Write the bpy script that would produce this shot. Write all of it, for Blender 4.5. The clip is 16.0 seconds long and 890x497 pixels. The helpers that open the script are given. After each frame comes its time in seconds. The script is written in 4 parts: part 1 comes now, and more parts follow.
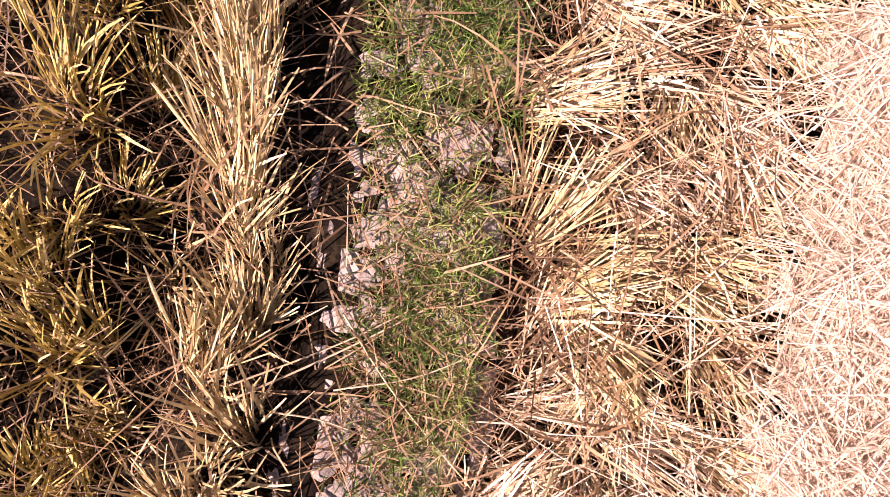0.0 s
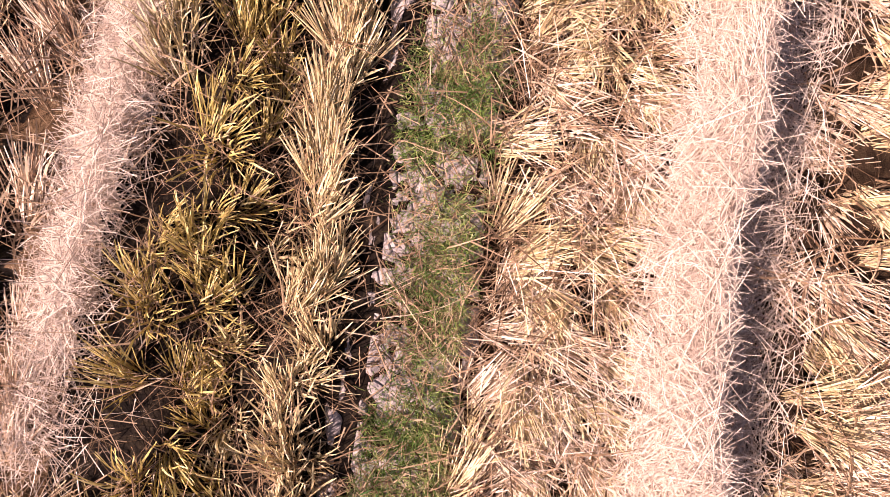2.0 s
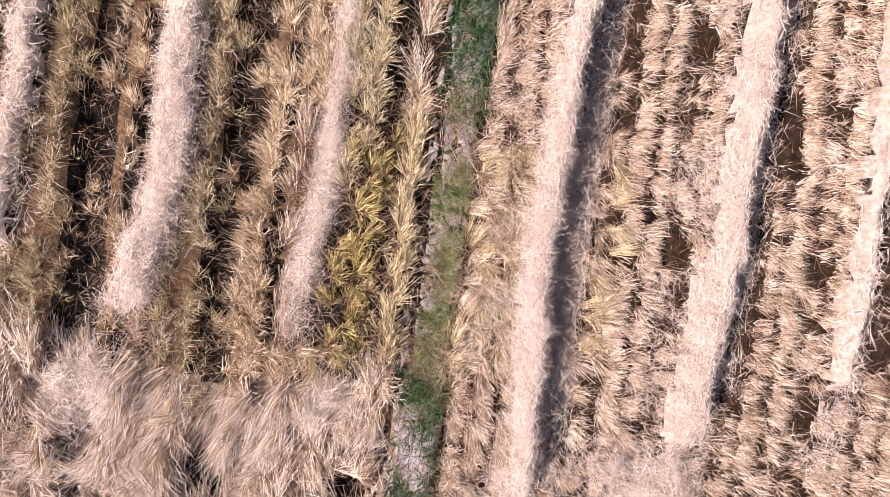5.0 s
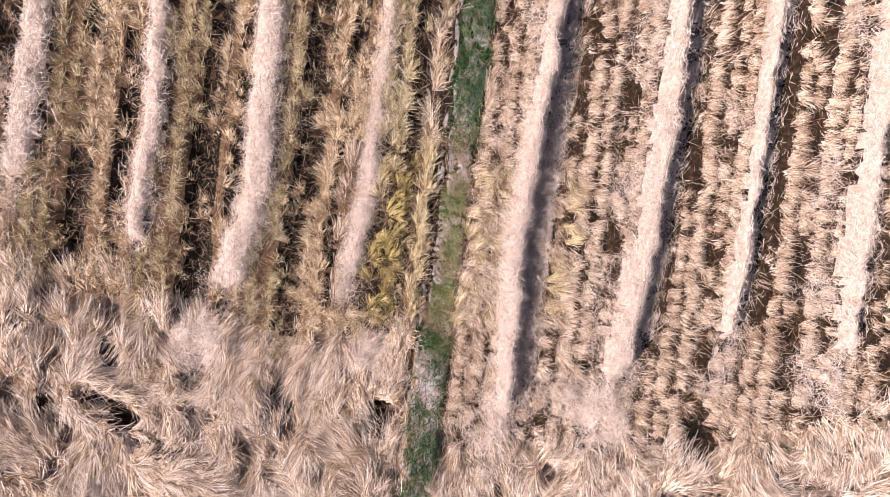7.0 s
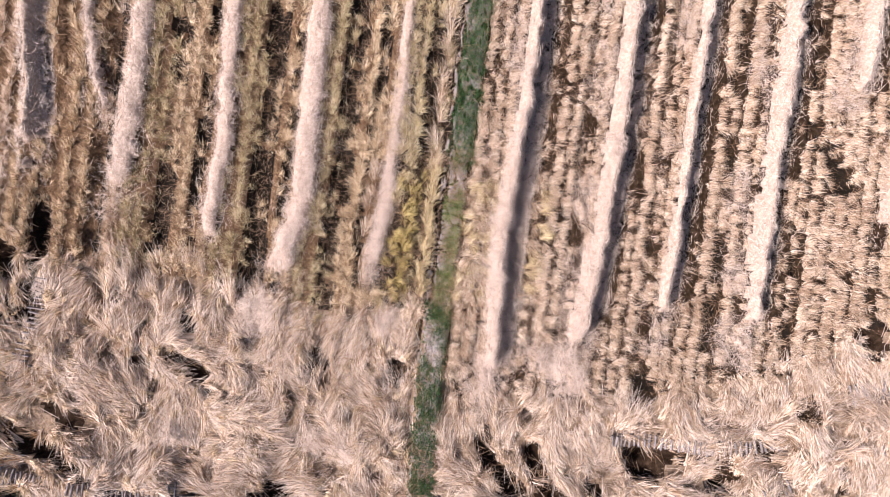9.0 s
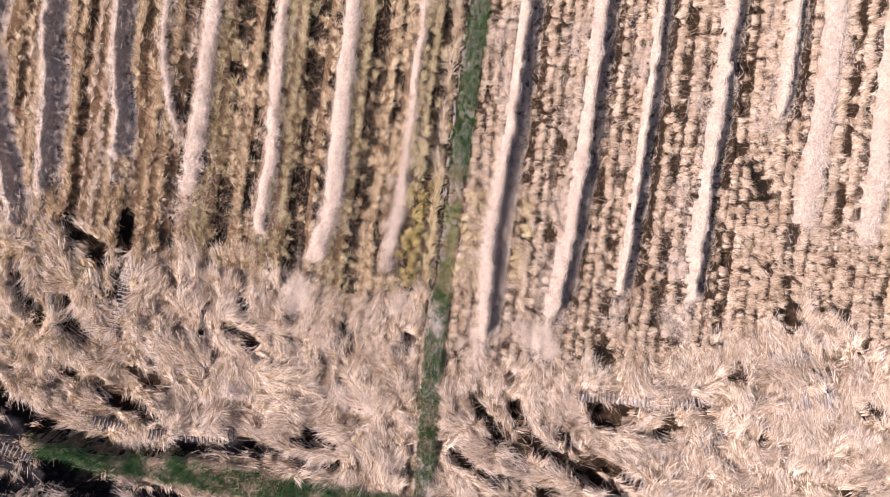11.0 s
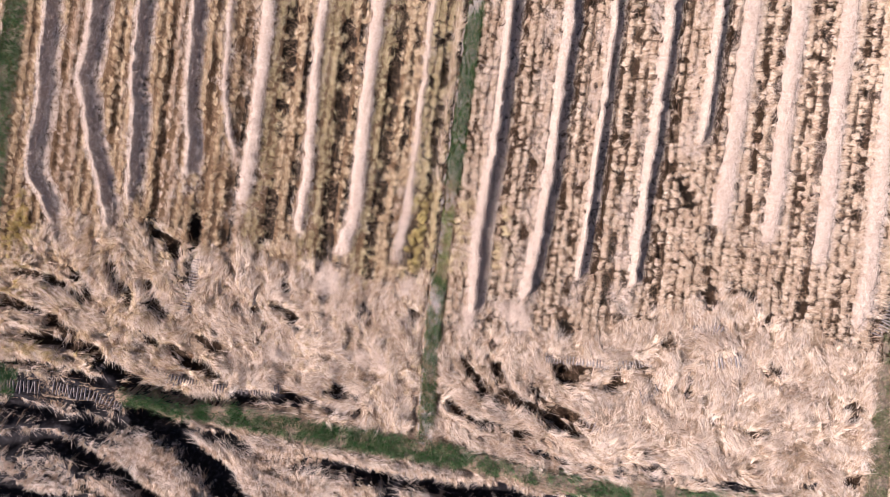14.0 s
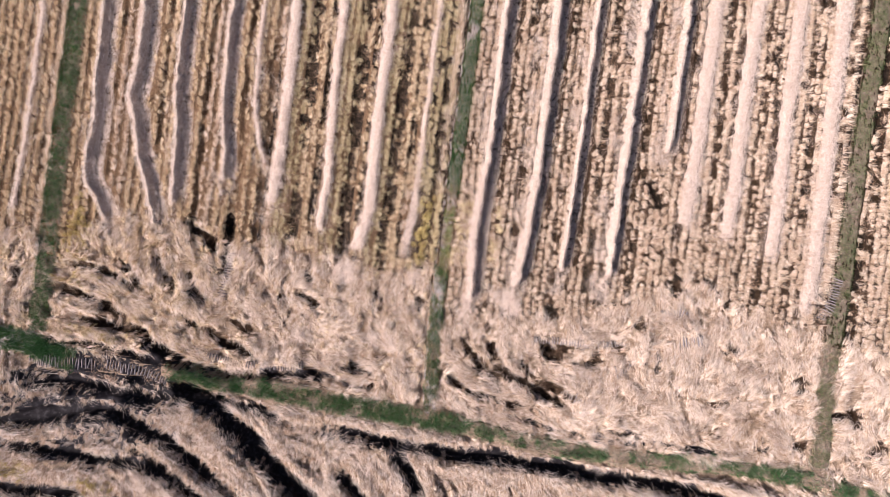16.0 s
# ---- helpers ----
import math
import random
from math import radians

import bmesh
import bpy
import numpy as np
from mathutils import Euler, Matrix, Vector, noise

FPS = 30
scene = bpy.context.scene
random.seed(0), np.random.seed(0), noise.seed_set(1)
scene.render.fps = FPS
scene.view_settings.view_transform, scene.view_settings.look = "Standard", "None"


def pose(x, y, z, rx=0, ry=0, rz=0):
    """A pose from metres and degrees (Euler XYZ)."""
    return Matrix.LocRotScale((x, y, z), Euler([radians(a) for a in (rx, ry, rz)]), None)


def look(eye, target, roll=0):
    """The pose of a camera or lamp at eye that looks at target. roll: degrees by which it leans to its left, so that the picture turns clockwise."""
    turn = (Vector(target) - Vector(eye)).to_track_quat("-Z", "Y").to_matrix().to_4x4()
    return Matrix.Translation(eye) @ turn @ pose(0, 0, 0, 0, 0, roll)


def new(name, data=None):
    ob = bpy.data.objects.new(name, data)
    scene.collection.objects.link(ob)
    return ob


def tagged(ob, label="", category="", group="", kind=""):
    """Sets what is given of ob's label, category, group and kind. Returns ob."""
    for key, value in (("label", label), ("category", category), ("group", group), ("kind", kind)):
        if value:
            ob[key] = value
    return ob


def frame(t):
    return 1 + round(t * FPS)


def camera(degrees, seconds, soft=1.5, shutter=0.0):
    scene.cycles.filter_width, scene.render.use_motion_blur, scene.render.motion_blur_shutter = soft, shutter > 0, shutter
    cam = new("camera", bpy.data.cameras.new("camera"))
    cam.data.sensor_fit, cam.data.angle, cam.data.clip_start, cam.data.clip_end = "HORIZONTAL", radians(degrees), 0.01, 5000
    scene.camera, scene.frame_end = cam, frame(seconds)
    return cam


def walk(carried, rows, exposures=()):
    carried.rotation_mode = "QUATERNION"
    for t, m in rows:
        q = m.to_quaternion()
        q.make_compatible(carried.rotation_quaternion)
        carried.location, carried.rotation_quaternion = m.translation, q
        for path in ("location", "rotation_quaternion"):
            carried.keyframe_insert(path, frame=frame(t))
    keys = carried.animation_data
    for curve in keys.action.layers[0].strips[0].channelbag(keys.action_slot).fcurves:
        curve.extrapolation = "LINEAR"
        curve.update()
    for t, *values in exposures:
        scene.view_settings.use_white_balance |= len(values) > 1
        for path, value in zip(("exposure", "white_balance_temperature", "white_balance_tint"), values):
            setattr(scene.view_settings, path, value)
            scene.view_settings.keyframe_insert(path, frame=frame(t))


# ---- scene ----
# A drone climbs straight up over a harvested rice field, looking down.
cam = camera(78.0, 16.0, soft=0.85)
ROWS = [
    (0.0, 0.022, 0.166, 1.409, 0.02, 0.31, 7.74),
    (0.5, 0.013, 0.130, 1.499, -0.17, 0.27, 7.94),
    (1.0, 0.026, 0.106, 1.722, -0.15, 0.10, 8.06),
    (1.5, 0.030, 0.094, 1.951, -0.06, 0.01, 8.04),
    (2.0, 0.007, 0.104, 2.260, 0.01, -0.14, 8.01),
    (2.5, -0.017, 0.105, 2.732, 0.02, -0.26, 8.01),
    (3.0, -0.035, 0.129, 3.317, 0.06, -0.37, 7.93),
    (3.5, -0.038, 0.144, 3.944, 0.07, -0.46, 7.87),
    (4.0, -0.061, 0.148, 4.594, 0.04, -0.48, 7.73),
    (4.2, -0.067, 0.144, 4.847, -0.01, -0.50, 7.72),
    (6.3, -0.111, 0.123, 7.436, -0.59, -0.41, 7.19),
    (6.5, -0.115, 0.126, 7.677, -0.67, -0.31, 7.23),
    (7.0, -0.121, 0.115, 8.323, -0.91, -0.11, 7.08),
    (7.5, -0.132, 0.060, 8.941, -0.68, -0.18, 7.21),
    (8.0, -0.160, -0.031, 9.568, -0.27, -0.35, 7.23),
    (8.5, -0.161, -0.088, 10.193, -0.11, -0.32, 7.24),
    (9.0, -0.151, -0.130, 10.824, -0.07, -0.24, 7.21),
    (11.3, -0.027, -0.253, 13.998, 0.01, 0.36, 7.14),
    (11.5, -0.013, -0.261, 14.244, -0.01, 0.39, 7.11),
    (12.0, 0.031, -0.272, 14.882, 0.05, 0.43, 7.12),
    (12.5, 0.055, -0.292, 15.544, 0.07, 0.41, 7.16),
    (13.0, 0.062, -0.312, 16.225, 0.14, 0.38, 7.14),
    (13.5, 0.057, -0.340, 16.901, 0.13, 0.32, 7.16),
    (14.0, 0.064, -0.383, 17.566, 0.10, 0.27, 7.18),
    (14.5, 0.080, -0.441, 18.233, 0.04, 0.30, 7.15),
    (15.0, 0.095, -0.497, 18.891, 0.09, 0.30, 7.14),
    (15.5, 0.090, -0.554, 19.582, 0.12, 0.32, 7.11),
    (16.0, 0.053, -0.591, 20.261, 0.17, 0.29, 7.17),
]
# the picture starts warm and turns cooler as the drone climbs
LOOK = [(0.0, 1.3, 7750, 43), (2.3, 1.22, 7250, 39), (4.0, 1.15, 6300, 27), (16.0, 1.12, 6200, 23)]
walk(cam, [(t, pose(x, y, z, rx, ry, rz)) for t, x, y, z, rx, ry, rz in ROWS], LOOK)

# ---- light: late morning sun, clear sky ----
SUN_AZ, SUN_EL = radians(205), radians(44)      # where the sun stands, counted from +x towards +y
world = bpy.data.worlds.new("sky")
scene.world = world
world.use_nodes = True
wn = world.node_tree.nodes
sky = wn.new("ShaderNodeTexSky")
sky.sky_type, sky.sun_disc = "NISHITA", False
sky.sun_elevation, sky.sun_rotation = SUN_EL, radians(90) - SUN_AZ
wn["Background"].inputs["Strength"].default_value = 0.05
world.node_tree.links.new(sky.outputs["Color"], wn["Background"].inputs["Color"])
sun = new("sun", bpy.data.lights.new("sun", "SUN"))
sun.data.energy, sun.data.angle, sun.data.color = 5.0, radians(0.5), (1.0, 0.94, 0.86)
sun_from = Vector((math.cos(SUN_AZ) * math.cos(SUN_EL), math.sin(SUN_AZ) * math.cos(SUN_EL), math.sin(SUN_EL)))
sun.matrix_world = look(sun_from * 60, (0, 0, 0))


# ---- materials ----
def material(name, rough=0.8, specular=0.3):
    m = bpy.data.materials.new(name)
    m.use_nodes = True
    b = m.node_tree.nodes["Principled BSDF"]
    b.inputs["Roughness"].default_value = rough
    b.inputs["Specular IOR Level"].default_value = specular
    return m, m.node_tree.nodes, m.node_tree.links, b


def ramp(nodes, stops):
    r = nodes.new("ShaderNodeValToRGB")
    e = r.color_ramp.elements
    while len(e) < len(stops):
        e.new(0.5)
    for k, (p, c) in enumerate(stops):
        e[k].position, e[k].color = p, (*c, 1)
    return r


def plant(name, stops, glow=0.25, rough=0.6, patch=0.35, patch_scale=1.5):
    """Thin stems and blades: each one has its own shade, drifting in patches over the field; some light goes through."""
    m, n, l, b = material(name, rough, 0.35)
    geo = n.new("ShaderNodeNewGeometry")
    tex = n.new("ShaderNodeTexCoord")
    info = n.new("ShaderNodeObjectInfo")
    noise_tex = n.new("ShaderNodeTexNoise")
    noise_tex.inputs["Scale"].default_value, noise_tex.inputs["Detail"].default_value = patch_scale, 4
    l.new(geo.outputs["Position"], noise_tex.inputs["Vector"])
    tufts = n.new("ShaderNodeTexNoise")
    tufts.inputs["Scale"].default_value, tufts.inputs["Detail"].default_value = 8.0, 2
    l.new(geo.outputs["Position"], tufts.inputs["Vector"])
    both = n.new("ShaderNodeMath"); both.operation = "MULTIPLY_ADD"; both.inputs[1].default_value = 0.9
    l.new(tufts.outputs["Fac"], both.inputs[0])
    half = n.new("ShaderNodeMath"); half.operation = "MULTIPLY_ADD"; half.inputs[1].default_value, half.inputs[2].default_value = 0.6, -0.25
    l.new(noise_tex.outputs["Fac"], half.inputs[0]); l.new(half.outputs[0], both.inputs[2])
    mix = n.new("ShaderNodeMath"); mix.operation = "MULTIPLY_ADD"
    sub = n.new("ShaderNodeMath"); sub.operation = "MULTIPLY_ADD"
    l.new(both.outputs[0], sub.inputs[0]); sub.inputs[1].default_value, sub.inputs[2].default_value = patch * 2, -patch
    l.new(geo.outputs["Random Per Island"], mix.inputs[0]); mix.inputs[1].default_value = 0.7
    l.new(sub.outputs[0], mix.inputs[2])
    r = ramp(n, stops)
    l.new(mix.outputs[0], r.inputs[0])
    fleck = n.new("ShaderNodeTexNoise")
    fleck.inputs["Scale"].default_value, fleck.inputs["Detail"].default_value = 70, 3
    l.new(geo.outputs["Position"], fleck.inputs["Vector"])
    hsv = n.new("ShaderNodeHueSaturation")
    vary = n.new("ShaderNodeMath"); vary.operation = "MULTIPLY_ADD"
    l.new(fleck.outputs["Fac"], vary.inputs[0]); vary.inputs[1].default_value, vary.inputs[2].default_value = 0.7, 0.65
    l.new(vary.outputs[0], hsv.inputs["Value"])
    l.new(r.outputs[0], hsv.inputs["Color"])
    l.new(hsv.outputs[0], b.inputs["Base Color"])
    tr = n.new("ShaderNodeBsdfTranslucent")
    l.new(hsv.outputs[0], tr.inputs["Color"])
    ms = n.new("ShaderNodeMixShader")
    ms.inputs[0].default_value = glow
    l.new(b.outputs[0], ms.inputs[1]); l.new(tr.outputs[0], ms.inputs[2])
    l.new(ms.outputs[0], n["Material Output"].inputs["Surface"])
    return m


def earth(name, stops, scale=6.0, bump=0.4, cracks=0.0, rough=0.9, straw=0.0):
    m, n, l, b = material(name, rough, 0.05)
    geo = n.new("ShaderNodeNewGeometry")
    a = n.new("ShaderNodeTexNoise"); a.inputs["Scale"].default_value, a.inputs["Detail"].default_value = scale, 8
    c = n.new("ShaderNodeTexNoise"); c.inputs["Scale"].default_value, c.inputs["Detail"].default_value = scale * 14, 4
    for k in (a, c):
        l.new(geo.outputs["Position"], k.inputs["Vector"])
    add = n.new("ShaderNodeMath"); add.operation = "MULTIPLY_ADD"
    l.new(c.outputs["Fac"], add.inputs[0]); add.inputs[1].default_value = 0.45
    l.new(a.outputs["Fac"], add.inputs[2])
    off = n.new("ShaderNodeMath"); off.operation = "SUBTRACT"; off.inputs[1].default_value = 0.22
    l.new(add.outputs[0], off.inputs[0])
    r = ramp(n, stops)
    l.new(off.outputs[0], r.inputs[0])
    colour, height = r.outputs[0], add.outputs[0]
    if straw:
        # trodden straw fibres pressed into the soil
        w = n.new("ShaderNodeTexNoise"); w.inputs["Scale"].default_value, w.inputs["Detail"].default_value = 9, 6
        w.inputs["Distortion"].default_value = 3.0
        l.new(geo.outputs["Position"], w.inputs["Vector"])
        thr = n.new("ShaderNodeMapRange"); thr.inputs[1].default_value, thr.inputs[2].default_value = 0.5, 0.62
        l.new(w.outputs["Fac"], thr.inputs[0])
        sc = n.new("ShaderNodeMath"); sc.operation = "MULTIPLY"; sc.inputs[1].default_value = straw
        l.new(thr.outputs[0], sc.inputs[0])
        mx = n.new("ShaderNodeMix"); mx.data_type = "RGBA"
        l.new(sc.outputs[0], mx.inputs[0]); l.new(colour, mx.inputs[6]); mx.inputs[7].default_value = (0.34, 0.24, 0.14, 1)
        colour = mx.outputs[2]
    if cracks:
        v = n.new("ShaderNodeTexVoronoi"); v.feature = "DISTANCE_TO_EDGE"; v.inputs["Scale"].default_value = 9
        l.new(geo.outputs["Position"], v.inputs["Vector"])
        cl = n.new("ShaderNodeMapRange"); cl.inputs[1].default_value, cl.inputs[2].default_value = 0.0, 0.06
        l.new(v.outputs["Distance"], cl.inputs[0])
        mul = n.new("ShaderNodeMath"); mul.operation = "MULTIPLY_ADD"; mul.inputs[1].default_value = cracks
        l.new(cl.outputs[0], mul.inputs[0]); l.new(height, mul.inputs[2])
        height = mul.outputs[0]
    l.new(colour, b.inputs["Base Color"])
    bp = n.new("ShaderNodeBump"); bp.inputs["Strength"].default_value, bp.inputs["Distance"].default_value = bump, 0.02
    l.new(height, bp.inputs["Height"]); l.new(bp.outputs[0], b.inputs["Normal"])
    return m


# wet field mud, darkened to near black for the shade between the stubble
SHADED_MUD = earth("field_mud_shaded", [(0.2, (0.004, 0.003, 0.0025)), (0.5, (0.008, 0.0055, 0.0042)), (0.8, (0.02, 0.0145, 0.011))], 5, 0.8, straw=0.04)
# wet mud, darkened further for the shade down in the deep trenches
SHADED_WET = earth("wet_trench_mud_shaded", [(0.2, (0.005, 0.0045, 0.005)), (0.55, (0.014, 0.012, 0.013)), (0.85, (0.06, 0.054, 0.056))], 7, 0.7, rough=0.75)
# brown litter with the shade of ruts and stubble gaps put into its colour
SHADED_LITTER = earth("brown_litter_shaded", [(0.2, (0.008, 0.005, 0.003)), (0.5, (0.02, 0.0115, 0.007)), (0.8, (0.06, 0.037, 0.024))], 12, 1.0, straw=0.04)
CHAFFY = earth("leaf_litter", [(0.2, (0.03, 0.016, 0.008)), (0.5, (0.09, 0.052, 0.028)), (0.8, (0.22, 0.14, 0.085))], 16, 1.0, straw=0.15)
MATTED = earth("trodden_straw", [(0.2, (0.06, 0.038, 0.024)), (0.5, (0.17, 0.12, 0.083)), (0.8, (0.38, 0.29, 0.22))], 14, 1.0, straw=0.3)
CLAY = earth("dry_clay", [(0.2, (0.13, 0.11, 0.105)), (0.5, (0.29, 0.25, 0.235)), (0.8, (0.41, 0.355, 0.33))], 8, 0.8, cracks=0.8)
LUGMUD = earth("pressed_mud", [(0.2, (0.09, 0.08, 0.078)), (0.5, (0.19, 0.165, 0.16)), (0.8, (0.29, 0.255, 0.245))], 9, 0.4)
BANK = earth("trodden_clay", [(0.2, (0.05, 0.038, 0.028)), (0.5, (0.13, 0.10, 0.075)), (0.8, (0.26, 0.20, 0.155))], 7, 0.8, cracks=0.5, straw=0.3)
BED = earth("matted_straw", [(0.2, (0.24, 0.165, 0.12)), (0.5, (0.42, 0.325, 0.255)), (0.8, (0.58, 0.47, 0.39))], 16, 1.0)
PALE = plant("pale_straw", [(0.0, (0.47, 0.365, 0.285)), (0.35, (0.64, 0.52, 0.43)), (0.9, (0.74, 0.64, 0.55))], 0.2, 0.5)
MIXED = plant("trampled_straw", [(0.0, (0.26, 0.15, 0.08)), (0.25, (0.49, 0.355, 0.24)), (0.55, (0.72, 0.59, 0.47)), (0.95, (0.83, 0.73, 0.625))], 0.14, 0.55, 0.45)
TAN = plant("tan_stubble", [(0.0, (0.28, 0.165, 0.1)), (0.3, (0.58, 0.435, 0.3)), (0.6, (0.78, 0.655, 0.52)), (0.95, (0.87, 0.785, 0.68))], 0.14, patch=0.4)
GOLD = plant("golden_stubble", [(0.0, (0.24, 0.14, 0.07)), (0.25, (0.56, 0.415, 0.24)), (0.55, (0.78, 0.63, 0.43)), (0.95, (0.88, 0.78, 0.625))], 0.14, patch=0.4)
YELLOW = plant("yellow_stubble", [(0.0, (0.22, 0.145, 0.045)), (0.25, (0.5, 0.385, 0.12)), (0.6, (0.7, 0.575, 0.26)), (0.95, (0.84, 0.74, 0.48))], 0.2)
OLIVE = plant("olive_stubble", [(0.0, (0.18, 0.125, 0.055)), (0.25, (0.44, 0.345, 0.175)), (0.6, (0.68, 0.57, 0.36)), (0.95, (0.84, 0.75, 0.58))], 0.14, patch=0.4)
CREAM = plant("cream_stubble", [(0.0, (0.38, 0.26, 0.13)), (0.35, (0.64, 0.52, 0.29)), (0.65, (0.76, 0.65, 0.43)), (0.95, (0.82, 0.73, 0.56))], 0.15)
LEAF = plant("dry_leaves", [(0.05, (0.14, 0.08, 0.042)), (0.5, (0.36, 0.235, 0.14)), (0.95, (0.62, 0.48, 0.34))], 0.25)
GRASS = plant("short_grass", [(0.1, (0.06, 0.12, 0.025)), (0.45, (0.15, 0.23, 0.05)), (0.7, (0.34, 0.35, 0.13)), (0.95, (0.64, 0.52, 0.34))], 0.25, 0.5, 0.45, 3.0)
LUSH = plant("green_grass", [(0.1, (0.016, 0.055, 0.018)), (0.5, (0.045, 0.13, 0.035)), (0.8, (0.12, 0.20, 0.06)), (1.0, (0.40, 0.36, 0.18))], 0.25, 0.5, 0.3, 1.5)
DULL = plant("dull_grass", [(0.1, (0.04, 0.07, 0.02)), (0.5, (0.11, 0.14, 0.05)), (0.8, (0.25, 0.22, 0.11)), (1.0, (0.45, 0.36, 0.24))], 0.3, 0.5, 0.35, 2.0)


# ---- tools ----
def part(name, me, mat, parent=None, label=""):
    if isinstance(me, bmesh.types.BMesh):
        bm, me = me, bpy.data.meshes.new(name)
        bm.to_mesh(me)
        bm.free()
    if mat and not me.materials:
        me.materials.append(mat)
    ob = new(name, me)
    ob.parent = parent
    return tagged(ob, label)


def sheet(name, verts, faces, smooth=True):
    """A mesh from numpy arrays: verts (n, 3), faces (m, k)."""
    me = bpy.data.meshes.new(name)
    k = faces.shape[1]
    used, faces = np.unique(faces, return_inverse=True)
    verts, faces = verts[used], faces.reshape(-1, k)
    me.vertices.add(len(verts)); me.loops.add(faces.size); me.polygons.add(len(faces))
    me.vertices.foreach_set("co", np.ascontiguousarray(verts, np.float32).ravel())
    me.loops.foreach_set("vertex_index", np.ascontiguousarray(faces, np.int32).ravel())
    me.polygons.foreach_set("loop_start", np.arange(0, faces.size, k, dtype=np.int32))
    me.polygons.foreach_set("use_smooth", np.full(len(faces), smooth))
    me.update(calc_edges=True)
    return me


def grid_faces(nu, nv):
    i = np.arange(nu - 1)[:, None] * nv + np.arange(nv - 1)[None]
    return np.stack([i, i + nv, i + nv + 1, i + 1], -1).reshape(-1, 4)


def hashed(i, j, seed):
    h = (i.astype(np.int64) * 374761393 + j.astype(np.int64) * 668265263 + seed * 974711) & 0x7FFFFFFF
    h = ((h ^ (h >> 13)) * 1274126177) & 0x7FFFFFFF
    return ((h ^ (h >> 16)) & 0xFFFF) / 65535.0


def vnoise(x, y, scale, seed=0, octaves=3):
    """Smooth noise from -1 to 1, with features of about scale metres."""
    out, amp, total = 0.0, 1.0, 0.0
    for o in range(octaves):
        u, v = np.asarray(x) / scale + 31.7 * o, np.asarray(y) / scale + 17.3 * o
        i, j = np.floor(u), np.floor(v)
        f, g = u - i, v - j
        f, g = f * f * (3 - 2 * f), g * g * (3 - 2 * g)
        a, b = hashed(i, j, seed + o), hashed(i + 1, j, seed + o)
        c, d = hashed(i, j + 1, seed + o), hashed(i + 1, j + 1, seed + o)
        out = out + amp * ((a * (1 - f) + b * f) * (1 - g) + (c * (1 - f) + d * f) * g)
        total, amp, scale = total + amp, amp * 0.5, scale * 0.5
    return out / total * 2 - 1


def smooth01(a, b, x):
    t = np.clip((x - a) / (b - a), 0, 1)
    return t * t * (3 - 2 * t)


def rounded(points, steps=8):
    """A smooth line through a few plan points (Catmull-Rom)."""
    p = [np.array(q, float) for q in points]
    p = [2 * p[0] - p[1]] + p + [2 * p[-1] - p[-2]]
    out = []
    for k in range(1, len(p) - 2):
        for t in np.arange(steps) / steps:
            out.append(0.5 * (2 * p[k] + (p[k + 1] - p[k - 1]) * t + (2 * p[k - 1] - 5 * p[k] + 4 * p[k + 1] - p[k + 2]) * t * t
                              + (3 * p[k] - p[k - 1] - 3 * p[k + 1] + p[k + 2]) * t ** 3))
    return np.array(out + [p[-2]])


def to_line(x, y, line):
    """Distance to a line, signed side (+ to its left) and the share of its length there."""
    x, y = np.asarray(x, float), np.asarray(y, float)
    best, side, along = np.full(x.shape, 1e9), np.ones(x.shape), np.zeros(x.shape)
    seg = line[1:] - line[:-1]
    length = np.hypot(seg[:, 0], seg[:, 1])
    start = np.concatenate([[0], np.cumsum(length)])
    lo, hi = line.min(0) - 2.0, line.max(0) + 2.0
    near = (x > lo[0]) & (x < hi[0]) & (y > lo[1]) & (y < hi[1])
    xs, ys = x[near], y[near]
    b, s, al = np.full(xs.shape, 1e9), np.zeros(xs.shape), np.zeros(xs.shape)
    for k in range(len(seg)):
        if length[k] < 1e-6:
            continue
        dx, dy = xs - line[k, 0], ys - line[k, 1]
        t = np.clip((dx * seg[k, 0] + dy * seg[k, 1]) / length[k] ** 2, 0, 1)
        d = np.hypot(dx - t * seg[k, 0], dy - t * seg[k, 1])
        hit = d < b
        b = np.where(hit, d, b)
        s = np.where(hit, np.sign(seg[k, 0] * dy - seg[k, 1] * dx), s)
        al = np.where(hit, (start[k] + t * length[k]) / start[-1], al)
    best[near], side[near], along[near] = b, s, al
    return best, side, along


# ---- the plan ----
# windrows of straw left by the harvester: line, width, height, and the width of the furrow on the side away from the sun (0: a flat one).
# The line is the crest beside the furrow, or the middle of a flat one.
WINDROWS = []


def lay_windrow(width, height, furrow, *points):
    WINDROWS.append((rounded(points), width, height, furrow))


lay_windrow(0.19, 0.1, 0, (-15.9, 12), (-15.9, 3.1), (-15.95, 0.4), (-16.1, -1.7))
lay_windrow(0.12, 0.24, 0.47, (-13.65, 12), (-13.5, 5), (-13.4, 2.8), (-13.45, 0.6), (-12.98, -0.2), (-12.55, -1.1), (-12.2, -2.2))
lay_windrow(0.2, 0.26, 0.45, (-11.95, 12), (-12, 5), (-12.15, 3.3), (-12.0, 2.9))
lay_windrow(0.17, 0.24, 0.41, (-12.05, 3.4), (-11.6, 1.7), (-11.1, 0.3), (-10.85, -0.4), (-10.6, -1.1))
lay_windrow(0.15, 0.26, 0.41, (-10.5, 12), (-10.5, 4.9), (-10.3, 2.6), (-10.2, 0.6), (-10.15, -0.5))
lay_windrow(0.15, 0.24, 0.35, (-8.8, 12), (-8.8, 5.3), (-8.65, 3.2), (-8.45, 1.7), (-8.4, 0.2))
